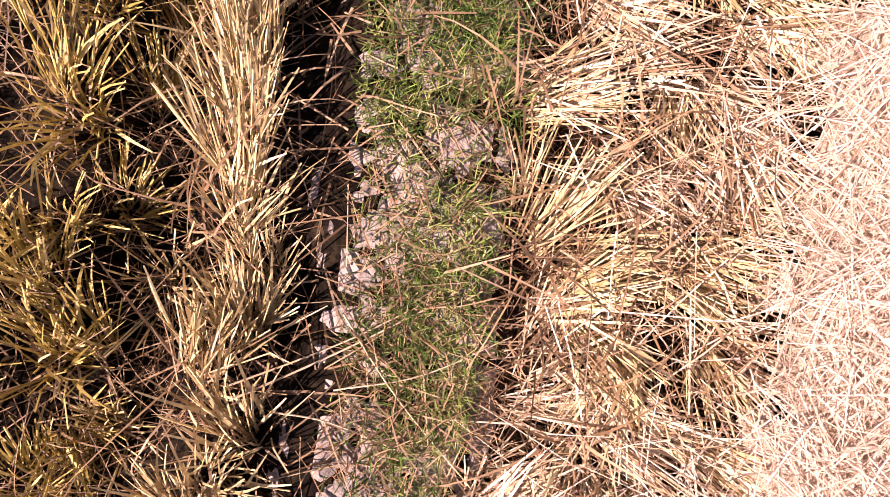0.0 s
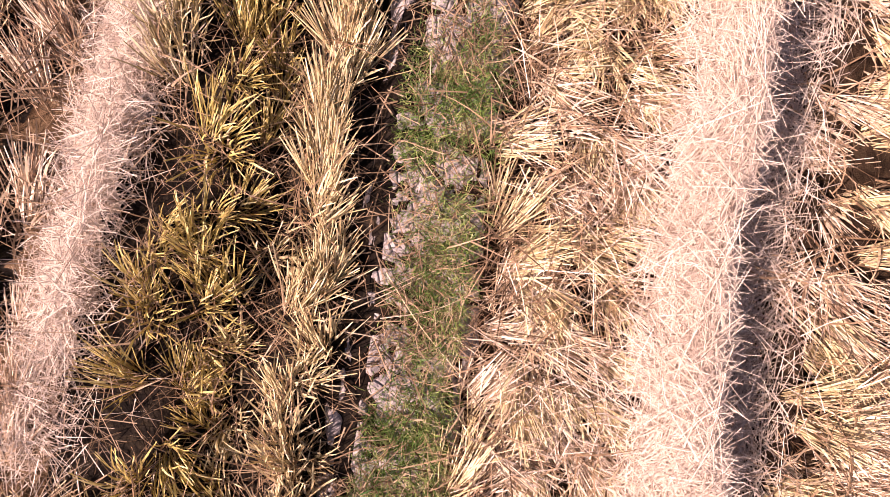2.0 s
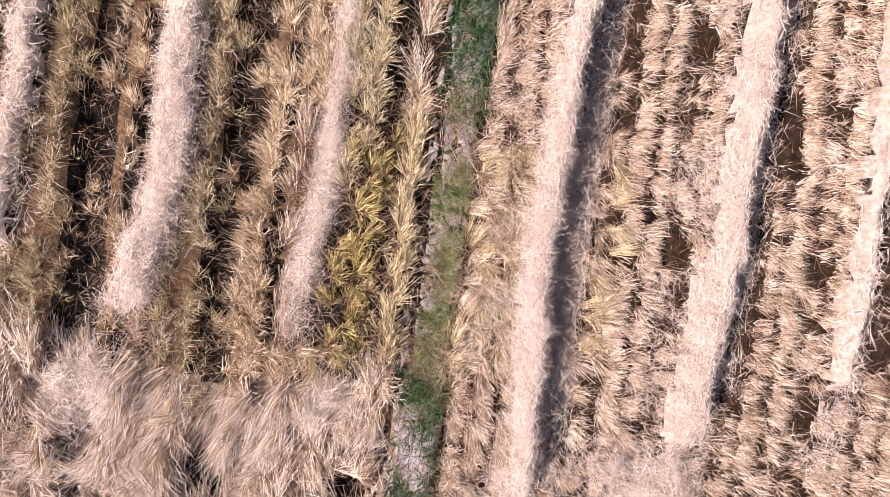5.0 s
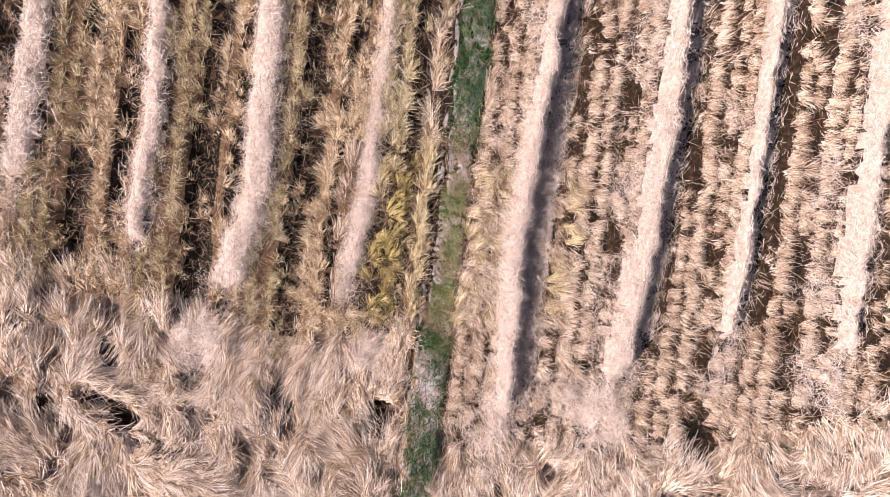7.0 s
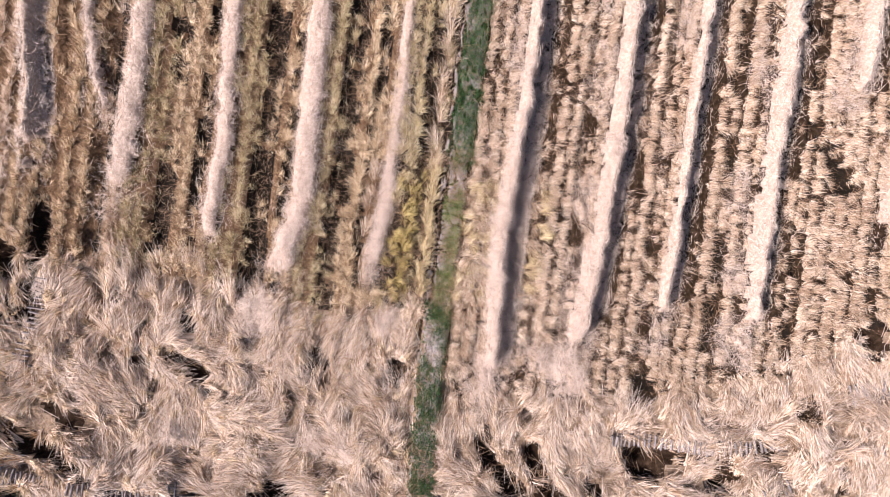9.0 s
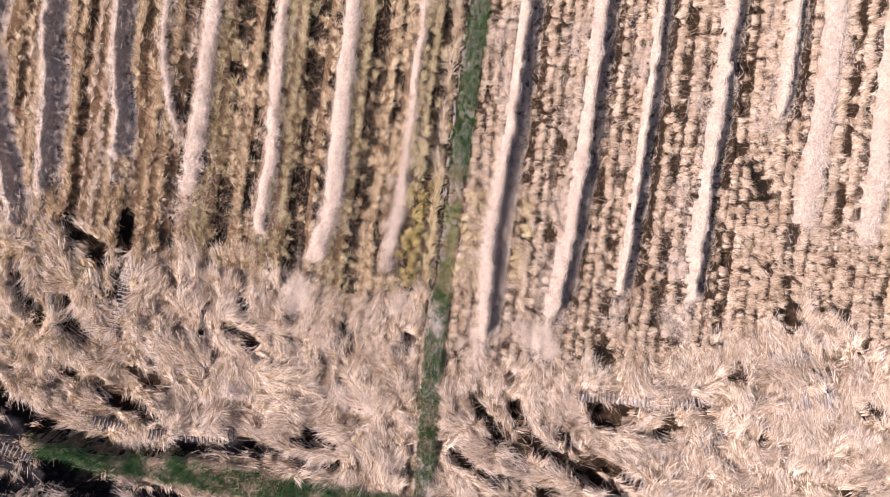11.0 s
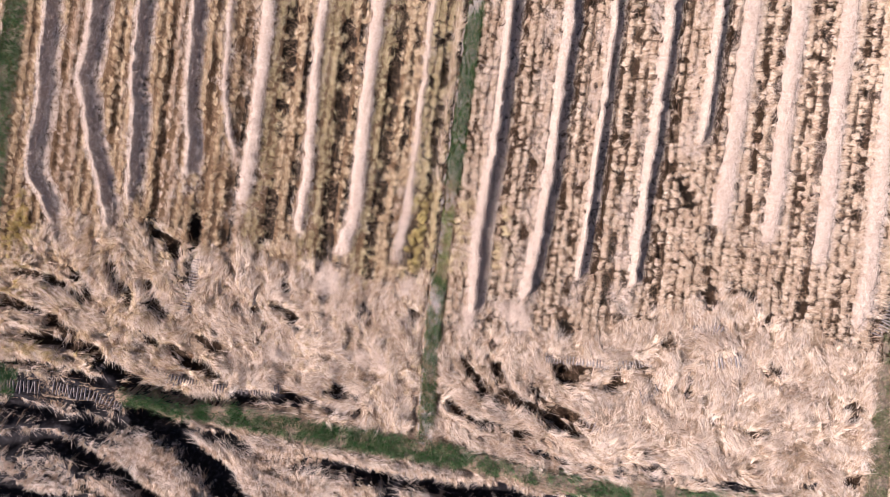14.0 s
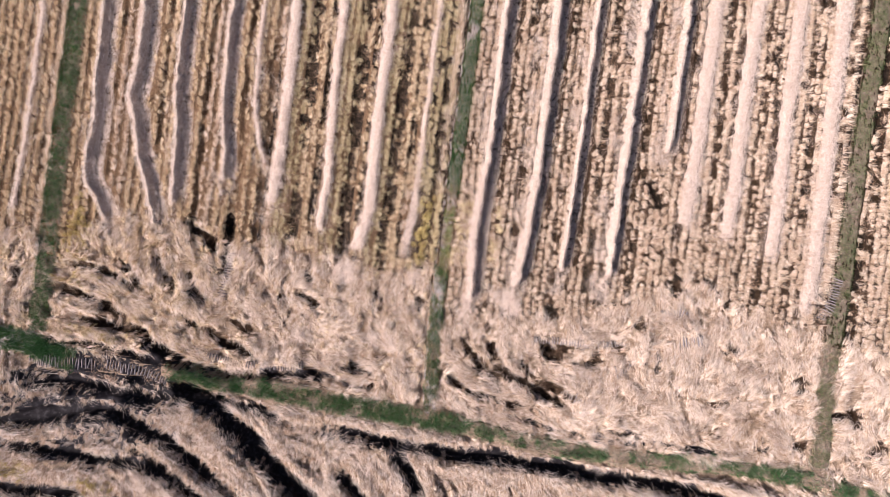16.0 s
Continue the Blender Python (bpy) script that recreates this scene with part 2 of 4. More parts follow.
lay_windrow(0.15, 0.1, 0, (-7.8, 12), (-7.7, 5), (-7.45, 3), (-6.9, 1.2))
lay_windrow(0.34, 0.14, 0, (-6.6, 12), (-6.5, 4.7), (-6.5, 1.6), (-6.6, -0.3))
lay_windrow(0.22, 0.12, 0, (-4.8, 12), (-4.8, 5.4), (-4.65, 1.8), (-4.7, -0.9))
lay_windrow(0.32, 0.14, 0, (-2.95, 12), (-3.05, 5.2), (-3, 2.4), (-2.98, 0.6), (-3.2, -0.9), (-3.35, -1.5))
lay_windrow(0.11, 0.07, 0, (-1.3, 12), (-1.32, 4.7), (-1.32, 1.8), (-1.34, 0.5), (-1.45, -0.4), (-1.5, -1.1))
lay_windrow(0.21, 0.27, 0.39, (1.17, 12), (1.2, 3.6), (1.07, 1), (1.07, -0.2), (1.14, -1.5), (1.2, -2.9))
lay_windrow(0.28, 0.28, 0.39, (3.08, 12), (3.06, 3.6), (2.98, 0.9), (2.88, -0.6), (2.65, -2.3))
lay_windrow(0.12, 0.27, 0.37, (4.5, 12), (4.42, 4.4), (4.35, 0.8), (4.3, -1.6))
lay_windrow(0.24, 0.29, 0.41, (6.28, 12), (6.2, 5.2), (6.1, 2.5), (6.05, -1.7))
lay_windrow(0.18, 0.27, 0.37, (7.75, 12), (7.7, 5.4), (7.6, 3.6))
lay_windrow(0.43, 0.15, 0, (8.8, 12), (8.7, 6), (8.6, 2.4), (8.5, 1))
lay_windrow(0.42, 0.15, 0, (10.35, 12), (10.2, 5.7), (10.2, 2.5), (10.1, 0.8))
lay_windrow(0.41, 0.15, 0, (11.85, 12), (11.8, 5.9), (11.85, 1.8), (11.7, 0.3))
lay_windrow(0.43, 0.15, 0, (13.4, 12), (13.4, 6.1), (13.4, 1.9), (13.35, -1.6))
# bare wheel lines between the stubble rows: x at the north end, x at the south end, half width
LINES = [(-0.74, -0.80, 0.07), (-2.25, -2.36, 0.12), (-3.95, -3.85, 0.12), (-5.8, -5.7, 0.11), (-7.2, -7.1, 0.09), (2.2, 2.28, 0.06), (3.75, 3.8, 0.05),
         (5.15, 5.25, 0.07), (6.85, 6.75, 0.04), (8.42, 8.25, 0.05), (9.75, 9.8, 0.06), (11.2, 11.45, 0.06), (12.7, 12.95, 0.06), (15.4, 15.0, 0.09), (-15.2, -15.3, 0.07), (-9.6, -9.4, 0.07), (-11.2, -11.0, 0.06), (-12.9, -12.8, 0.06), (-8.2, -7.9, 0.06),
         (-1.75, -1.8, 0.05), (-3.4, -3.4, 0.04), (-5.15, -5.1, 0.05), (-6.95, -6.95, 0.05), (9.35, 9.25, 0.05), (10.85, 10.7, 0.05), (12.4, 12.35, 0.05), (13.85, 13.8, 0.05), (1.6, 1.62, 0.03), (5.7, 5.65, 0.04)]
# trenches and wheel ruts, and narrow cuts for the shade line beside bunds: line, half width, depth
RUTS = []


def cut_rut(half, depth, *points):
    RUTS.append((rounded(points), half, depth))


cut_rut(0.24, 0.38, (-4.9, -7.65), (-1.7, -7.8), (1.2, -7.9), (4.4, -8), (6.5, -8.1), (9.2, -8.15), (12.5, -8.6), (18, -9.2))
cut_rut(0.24, 0.32, (-1.15, -7.9), (-0.4, -8.8), (0.3, -9.9))
cut_rut(0.24, 0.3, (-2.9, -9.1), (-2.1, -9.9), (-1.4, -10.9))
cut_rut(0.12, 0.16, (3.7, -3.72), (5, -3.65), (7, -3.3))
cut_rut(0.18, 0.24, (7, 2.9), (7.6, 1.9))
# two narrow cuts that draw the dark shade line west of the bunds
cut_rut(0.042, 0.14, (-0.38, 12.5), (-0.4, 3), (-0.39, 0.3), (-0.42, -1.2), (-0.46, -2.8))
cut_rut(0.08, 0.16, (14.25, 12.5), (14.1, 5), (14.02, 1), (14, -1.4))
cut_rut(0.16, 0.18, (-8.5, -4.7), (-7.6, -5), (-6.5, -5.3))
cut_rut(0.12, 0.14, (10.3, -5.05), (11.3, -4.7))
cut_rut(0.12, 0.14, (6.5, -6.5), (8, -6.4))
cut_rut(0.12, 0.16, (8.3, -3.3), (8.25, -4))
cut_rut(0.1, 0.14, (-4.4, -3.55), (-3.5, -3.55))
cut_rut(0.12, 0.14, (-3.3, -5.4), (-2.25, -5.4))
cut_rut(0.17, 0.34, (-14.23, -4.59), (-12.94, -4.74), (-11.54, -4.88), (-10.66, -5.13), (-9.87, -5.56), (-8.75, -6), (-7.05, -6.03), (-5.4, -5.84), (-3.9, -5.8), (-2.2, -5.9))
cut_rut(0.24, 0.3, (-10.9, -5), (-10.2, -5.4), (-9.4, -5.8))
cut_rut(0.18, 0.26, (-14.24, -3.74), (-13.05, -3.91), (-12.16, -4.22), (-11.26, -4.64))
cut_rut(0.17, 0.26, (-14.25, -2.79), (-13.19, -2.79), (-12.31, -3.02), (-11.31, -3.38), (-10.7, -3.66))
cut_rut(0.12, 0.24, (-14.08, -5.7), (-12.61, -5.62), (-11.1, -5.75), (-9.7, -6))
cut_rut(0.2, 0.28, (-9.46, -2.57), (-9.05, -3.15), (-8.44, -3.75))
cut_rut(0.16, 0.22, (-10.53, -1.69), (-10.3, -2.51), (-9.85, -3.34))
cut_rut(0.14, 0.2, (-9.39, -1.34), (-8.94, -1.81))
cut_rut(0.13, 0.2, (-9.51, -4.21), (-8.82, -4.6))
cut_rut(0.16, 0.22, (-7.72, -4.93), (-7.07, -5.1), (-6.5, -5.37))
cut_rut(0.14, 0.26, (-8.1, -0.2), (-8.05, -1.78), (-8.2, -2.96))
cut_rut(0.12, 0.18, (-8.52, -1.97), (-8.35, -2.47))
cut_rut(0.12, 0.18, (-7.5, -4.16), (-6.83, -4.44))
cut_rut(0.13, 0.18, (-5.23, -2.93), (-4.44, -3.25))
cut_rut(0.4, 0.42, (-10.4, -6.95), (-9.26, -7), (-8.29, -7.15), (-7.25, -7.82), (-6.08, -8.73), (-4.91, -9.63), (-3.86, -10.34), (-2.9, -11.3))
cut_rut(0.22, 0.3, (-14.53, -7.15), (-12.62, -7.14), (-11.13, -7.25), (-9.84, -7.42))
cut_rut(0.26, 0.36, (-16.2, -9.13), (-14.36, -8.62), (-12.93, -8.13), (-11.69, -7.93), (-10.68, -8.3), (-9.46, -8.78), (-8.31, -9.48), (-7.16, -10.18), (-6.2, -10.9))
cut_rut(0.24, 0.3, (-16.14, -9.63), (-13.79, -9.71), (-12.08, -9.83), (-10.17, -9.84), (-9.04, -10.37))
cut_rut(0.22, 0.3, (-10.32, -9.3), (-9.3, -9.95), (-8.06, -10.59), (-7, -11.3))
cut_rut(0.28, 0.3, (-15.91, -11.42), (-14.02, -11.26), (-12.11, -11.23))
cut_rut(0.17, 0.26, (1.03, -3.51), (1.34, -4.25), (1.91, -4.81), (2.7, -5.3))
cut_rut(0.17, 0.28, (2.13, -3.89), (2.46, -4.48), (3.11, -4.97), (4.15, -5.4), (5.26, -5.85))
cut_rut(0.14, 0.24, (3.17, -4.29), (3.73, -4.89), (4.63, -5.2), (5.6, -5.5))
cut_rut(0.13, 0.22, (0.76, -5.22), (1.56, -5.65), (2.63, -5.85), (3.81, -6.04))
cut_rut(0.14, 0.26, (-9.3, -6.95), (-6.5, -7.2), (-4.9, -7.6))
cut_rut(0.2, 0.3, (-9.5, -0.93), (-8.82, -1.27), (-8.33, -1.84))
cut_rut(0.2, 0.3, (-11.85, -2.49), (-11.38, -2.86), (-10.98, -3.44))
cut_rut(0.15, 0.24, (-10.62, -2.13), (-10.26, -2.5), (-9.94, -3.31))
cut_rut(0.07, 0.14, (3, -6.35), (6, -6.75), (9.5, -6.72), (12, -6.65))
# round hollows: x, y, radius, depth
HOLLOWS = [(-0.8, -2.7, 0.32, 0.30), (15.1, -4.9, 0.35, 0.25), (-2.7, -5.3, 0.3, 0.25), (4.1, -2.5, 0.34, 0.22), (7.4, -2.4, 0.28, 0.22),
           (4.35, -3.95, 0.40, 0.38), (5.95, -3.95, 0.42, 0.38), (11.0, -2.9, 0.36, 0.34), (-9.5, -0.8, 0.22, 0.34), (8.5, -0.7, 0.22, 0.2),
           (9.5, -4.4, 0.25, 0.2), (13.5, -3.9, 0.34, 0.2), (15.6, -4.9, 0.5, 0.3), (16.6, -5.9, 0.4, 0.3),
           (-2.3, -2.7, 0.25, 0.2), (8.5, -1.0, 0.25, 0.2), (9.7, -0.7, 0.25, 0.2), (10.5, -1.4, 0.22, 0.2), (12.45, -6.35, 0.2, 0.2), (13.8, -6.1, 0.3, 0.2),
           (-5.8, -3.2, 0.28, 0.2), (-4.3, -5.7, 0.25, 0.2), (-6.3, -1.9, 0.2, 0.18), (-4.9, -2.2, 0.22, 0.18), (-15.7, -3.3, 0.3, 0.25)]
BUNDS = [
    ([(-0.03, 13), (-0.04, 6.6), (-0.07, 3.4), (-0.09, 0.2), (-0.11, -2.9), (0.0, -5.0), (0.1, -6.6)], 0.25, 0.08),
    ([(-14.55, 13), (-14.65, 3.1), (-14.6, -2.4), (-14.6, -5.6)], 0.38, 0.07),
    ([(14.85, 13), (14.6, 5.7), (14.5, 2.1), (14.5, -0.4), (14.4, -3.0), (14.5, -6.9)], 0.38, 0.07),
    ([(-19, -5.6), (-16.0, -5.8), (-14.7, -5.9), (-13.3, -6.25), (-9.3, -6.3), (-7.0, -6.4), (-4.2, -6.6), (-1.3, -6.75), (0.2, -6.8), (2.4, -7.0),
      (5.3, -7.3), (8.0, -7.25), (11.2, -7.2), (13.7, -7.25), (15.8, -7.5), (19, -7.9)], 0.42, 0.12),
]
BUNDS = [(rounded(p), w, h) for p, w, h in BUNDS]


def row_end(x):
    """Where the straight rows stop and the trampled headland begins."""
    return np.interp(x, [-17, -14.7, -14.5, -12.5, -10, -8, -5.5, -3, -0.3, 0.3, 2, 5, 9, 13, 14.4, 17],
                     [-1.7, -2.0, -3.0, -1.0, -0.6, -1.3, -1.2, -1.6, -1.4, -2.9, -2.9, -2.4, -0.6, -1.9, -2.3, -2.4])


# fields over the plan, on one grid
STEP, X0, X1, Y0, Y1 = 0.075, -20.0, 20.0, -13.5, 13.0
GX, GY = np.arange(X0, X1 + 1e-6, STEP), np.arange(Y0, Y1 + 1e-6, STEP)
MX, MY = np.meshgrid(GX, GY, indexing="ij")
cross = BUNDS[3][0]
CROSS_Y = np.interp(MX, cross[:, 0], cross[:, 1])
ROWS_HERE = smooth01(-0.35, 0.35, MY - row_end(MX) - 0.25 * vnoise(MX, MY, 0.8, 5))
SOUTH = smooth01(-0.3, -0.7, MY - CROSS_Y)
HEAD = (1 - ROWS_HERE) * (1 - SOUTH)

Z = 0.015 * vnoise(MX, MY, 0.5, 1) + 0.02 * vnoise(MX, MY, 3.0, 2)
Z += HEAD * (0.10 * vnoise(MX, MY, 1.1, 3, 2) + 0.15 * vnoise(MX, MY, 0.42, 15, 2))
Z += SOUTH * (0.10 + 0.16 * vnoise(MX + 0.25 * MY, MY * 2.2, 1.6, 4, 3))
BUND = np.zeros_like(Z)
for line, w, h in BUNDS:
    d, _, _ = to_line(MX, MY, line)
    d = d + 0.06 * vnoise(MX, MY, 0.4, 6)
    w = w * (1 - 0.4 * smooth01(0.5, 2.5, MX)) if line[0, 0] < -18 else w       # the cross bund narrows eastwards
    m = 1 - smooth01(w * 0.8, w * 1.25, d)
    BUND = np.maximum(BUND, m)
    Z = Z * (1 - 0.8 * m) + h * m
RUT = np.zeros_like(Z)
for line, w, h in RUTS:
    if line[:, 1].max() < -6.3:
        w, h = w * 1.2, h * 1.35          # the deep trenches beyond the cross bund
    elif w > 0.1 and line[:, 1].max() < 0.5:
        w = w * 1.2                       # shallower ones on the headland, their sides trodden in
    d, _, along = to_line(MX, MY, line)
    d = d + (0.02 + 0.3 * w) * vnoise(MX, MY, 0.45, 7)
    end = smooth01(0, 0.15, along) * smooth01(1, 0.85, along)
    m = (1 - smooth01(w * 0.4, w * 1.2, d)) * (0.25 + 0.75 * end)
    Z -= h * m
    Z += 0.25 * h * np.exp(-((d - w * 1.7) / (w * 0.5)) ** 2)
    RUT = np.maximum(RUT, m)
for hx, hy, hr, hd in HOLLOWS:
    d = np.hypot(MX - hx, MY - hy) + 0.12 * vnoise(MX, MY, 0.3, 8)
    m = 1 - smooth01(hr * 0.5, hr * 1.1, d)
    Z -= hd * m
    RUT = np.maximum(RUT, m)
HEAP = np.zeros_like(Z)
STRAW = np.zeros_like(Z)
FURROW = np.zeros_like(Z)
for line, w, h, furrow in WINDROWS:
    d, side, along = to_line(MX, MY, line)
    s = side * d + 0.05 * vnoise(MX * 0 + line[0, 0], MY, 1.0, 9) + 0.09 * min(1.0, w / 0.24) * vnoise(MX, MY, 0.26, 10, 2)      # + towards +x
    lump = 1 + 0.2 * vnoise(MX, MY, 0.3, 11)
    fade = smooth01(1.0, 0.93, along + 0.035 * vnoise(MX, MY, 0.4, 19, 2)) * (d < 1.5)
    if furrow:
        up = (0.5 * smooth01(-1.8 * w - 0.15, -0.9 * w, s) + 0.5 * smooth01(-1.5 * w, -0.05, s)) * (1 - smooth01(-0.03, 0.06, s))
        HEAP = np.maximum(HEAP, (1.3 if line[0, 0] > 0 else 1.05) * h * lump * up * fade)
        STRAW = np.maximum(STRAW, smooth01(-1.25 * w - 0.12, -0.5 * w, s) * (1 - smooth01(furrow - 0.03, furrow + 0.05, s)) * fade)
        FURROW = np.maximum(FURROW, smooth01(0.0, 0.06, s) * (1 - smooth01(furrow - 0.04, furrow + 0.06, s)) * fade)
    else:
        HEAP = np.maximum(HEAP, (1.3 if line[0, 0] < 0 else 1.0) * h * lump * (1 - smooth01(0.2 * w, 1.1 * w, np.abs(s))) * fade)
        ditch = 0.10 * smooth01(-0.2, -1.0, line[0, 0]) * smooth01(-7.5, -6.0, line[0, 0])       # trodden strip west of a low windrow
        STRAW = np.maximum(STRAW, (1 - smooth01(0.25 * w, 0.85 * w + (0.04 if line[0, 0] < 0 else 0.1), np.abs(s + ditch / 2) - ditch / 2)) * fade)
LINE = np.zeros_like(Z)
for xn, xs, w in LINES:
    w = 1.5 * w
    d = np.abs(MX - np.interp(MY, [-2, 12], [xs, xn]) + 0.10 * vnoise(MX * 0 + xn, MY, 0.9, 14, 3))
    LINE = np.maximum(LINE, (1 - smooth01(w * 0.7, w * 1.5, d)) * smooth01(-0.75, -0.1, vnoise(MX * 0 + xn, MY, 1.4, 16, 2)))
LINE *= smooth01(-0.55, 0.0, vnoise(MX, MY, 0.18, 29, 2)) * ROWS_HERE * (1 - STRAW) * (1 - BUND)
Z -= 0.15 * LINE
Z -= np.where(MX > 0, 0.15, 0.10) * FURROW
BARE = np.maximum(BUND, RUT)
# churned mud with little straw, west of the cross bund's crossing
MUDDY = np.clip(1.3 - np.hypot((MX + 12.6) / 3.6, (MY + 8.0) / 1.9) + 0.5 * vnoise(MX, MY * 2, 0.9, 17), 0, 1)
Z += MUDDY * 0.07 * vnoise(MX, MY, 0.3, 18, 2)


# the lie of the straw: along the harvester's turning tracks near them, along the rows further up
FLOW_C, FLOW_S = 0.12 * np.cos(2 * (5.0 * vnoise(MX, MY, 2.0, 41, 2))), 0.12 * np.sin(2 * (5.0 * vnoise(MX, MY, 2.0, 41, 2)))
FLOW_C -= 0.6 * smooth01(-1.2, 0.6, MY - row_end(MX))
for line, w, h in RUTS:
    d, _, _ = to_line(MX, MY, line)
    d = np.minimum(d, 3.0)
    ga, gb = np.gradient(d, STEP)
    turn2 = 2 * (np.arctan2(gb, ga) + math.pi / 2)
    pull = w * np.exp(-d / 0.55)
    FLOW_C += pull * 4 * np.cos(turn2)
    FLOW_S += pull * 4 * np.sin(turn2)
FLOW = np.arctan2(FLOW_S, FLOW_C) / 2




# fine combing of the trampled straw: noise drawn out along its lie
COMB = np.zeros_like(Z)
for sign in (1, -1):
    ax, ay = MX.copy(), MY.copy()
    for k in range(7):
        COMB += vnoise(ax, ay, 0.17, 47, 2)
        i = np.clip(((ax - X0) / STEP).astype(int), 0, len(GX) - 1)
        j = np.clip(((ay - Y0) / STEP).astype(int), 0, len(GY) - 1)
        ax, ay = ax + sign * 0.08 * np.cos(FLOW[i, j]), ay + sign * 0.08 * np.sin(FLOW[i, j])
COMB /= COMB.std()
Z += (HEAD + SOUTH) * (1 - RUT) * (1 - BUND) * 0.06 * np.clip(COMB, -2, 2)


def at(field, x, y):
    """A field's value at places of the plan."""
    u, v = np.clip((x - X0) / STEP, 0, len(GX) - 1.001), np.clip((y - Y0) / STEP, 0, len(GY) - 1.001)
    i, j = u.astype(int), v.astype(int)
    f, g = u - i, v - j
    return ((field[i, j] * (1 - f) + field[i + 1, j] * f) * (1 - g) + (field[i, j + 1] * (1 - f) + field[i + 1, j + 1] * f) * g)


# ---- ground: one sheet to the horizon ----
far = np.array([1, 3, 8, 20, 50, 120, 300, 700.0])
gx = np.concatenate([X0 - far[::-1], GX, X1 + far])
gy = np.concatenate([Y0 - far[::-1], GY[GY < 2.0], GY[GY >= 2.0][1::2], Y1 + far])
ux, uy = np.meshgrid(gx, gy, indexing="ij")
uz = at(Z, ux, uy)
ground = part("ground", sheet("ground", np.stack([ux, uy, uz], -1).reshape(-1, 3), grid_faces(len(gx), len(gy))), SHADED_MUD)
tagged(ground, "dark brown rice field mud under stubble and straw, colour darkened for shade", "ground", kind="structure")
ground.data.materials.append(SHADED_WET)
cx, cy = (ux[:-1, :-1] + ux[1:, 1:]) / 2, (uy[:-1, :-1] + uy[1:, 1:]) / 2
ground.data.materials.append(SHADED_LITTER)
ground.data.materials.append(MATTED)
speck = 0.3 * vnoise(cx, cy, 0.25, 91, 2)
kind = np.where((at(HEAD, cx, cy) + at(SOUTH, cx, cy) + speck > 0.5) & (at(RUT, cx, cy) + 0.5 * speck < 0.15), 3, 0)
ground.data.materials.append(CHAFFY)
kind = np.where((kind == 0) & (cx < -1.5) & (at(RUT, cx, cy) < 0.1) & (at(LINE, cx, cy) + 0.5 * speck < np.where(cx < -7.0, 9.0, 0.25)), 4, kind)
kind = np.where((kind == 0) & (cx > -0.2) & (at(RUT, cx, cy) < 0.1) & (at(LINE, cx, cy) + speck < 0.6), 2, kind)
# headland ruts and hollows: the dark litter paints the soft shadow in them
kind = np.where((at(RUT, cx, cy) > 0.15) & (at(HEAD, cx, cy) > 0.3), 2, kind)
# trench floors and churned mud: wet mud colour with the trench shade in it
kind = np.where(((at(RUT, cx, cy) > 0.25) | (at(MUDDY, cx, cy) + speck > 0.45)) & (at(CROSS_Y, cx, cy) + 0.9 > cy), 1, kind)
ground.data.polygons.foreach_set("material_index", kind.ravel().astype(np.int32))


# ---- blades and stems ----
def widen(x, y):
    """Blades far from the start stand for several."""
    return 1 + 0.8 * smooth01(2.0, 8.0, np.hypot(x, y))


def ribbons(root, az, el, length, width, droop, segs, rng, tip=0.5):
    """Flat blades or stems: each rises from its root at azimuth az and elevation el, and bends down by droop on the way."""
    n = len(root)
    side = np.stack([-np.sin(az), np.cos(az), np.zeros(n)], -1)
    roll = rng.uniform(-1.1, 1.1, n)
    p = root.copy()
    verts = np.empty((n, segs + 1, 2, 3), np.float32)
    for k in range(segs + 1):
        e = el - droop * k / max(segs, 1)
        ahead = np.stack([np.cos(az) * np.cos(e), np.sin(az) * np.cos(e), np.sin(e)], -1)
        lift = np.stack([-np.cos(az) * np.sin(e), -np.sin(az) * np.sin(e), np.cos(e)], -1)
        across = side * np.cos(roll)[:, None] + lift * np.sin(roll)[:, None]
        w = (width * (1 - (1 - tip) * k / segs) / 2)[:, None]
        verts[:, k, 0], verts[:, k, 1] = p - across * w, p + across * w
        p = p + ahead * (length / segs)[:, None]
    base = np.arange(n)[:, None] * (2 * (segs + 1)) + np.arange(segs)[None] * 2
    faces = np.stack([base, base + 1, base + 3, base + 2], -1).reshape(-1, 4)
    return verts.reshape(-1, 3), faces


def tubes(root, az, el, length, width, droop, segs, rng, tip=0.7):
    """Stems with three sides, cut off at the top."""
    n = len(root)
    p = root.copy()
    verts = np.empty((n, segs + 1, 3, 3), np.float32)
    spin = rng.uniform(0, 6.28, n)
    for k in range(segs + 1):
        e = el - droop * k / segs
        ahead = np.stack([np.cos(az) * np.cos(e), np.sin(az) * np.cos(e), np.sin(e)], -1)
        side = np.stack([-np.sin(az), np.cos(az), np.zeros(n)], -1)
        lift = np.cross(ahead, side)
        w = (width * (1 - (1 - tip) * k / segs) / 2)[:, None]
        for c in range(3):
            a = spin + c * 2.0944
            verts[:, k, c] = p + (side * np.cos(a)[:, None] + lift * np.sin(a)[:, None]) * w
        p = p + ahead * (length / segs)[:, None]
    base = np.arange(n)[:, None] * (3 * (segs + 1))
    faces = []
    for k in range(segs):
        for c in range(3):
            d = (c + 1) % 3
            faces.append(np.stack([base + 3 * k + c, base + 3 * k + d, base + 3 * k + 3 + d, base + 3 * k + 3 + c], -1))
    return verts.reshape(-1, 3), np.concatenate(faces, 1).reshape(-1, 4)


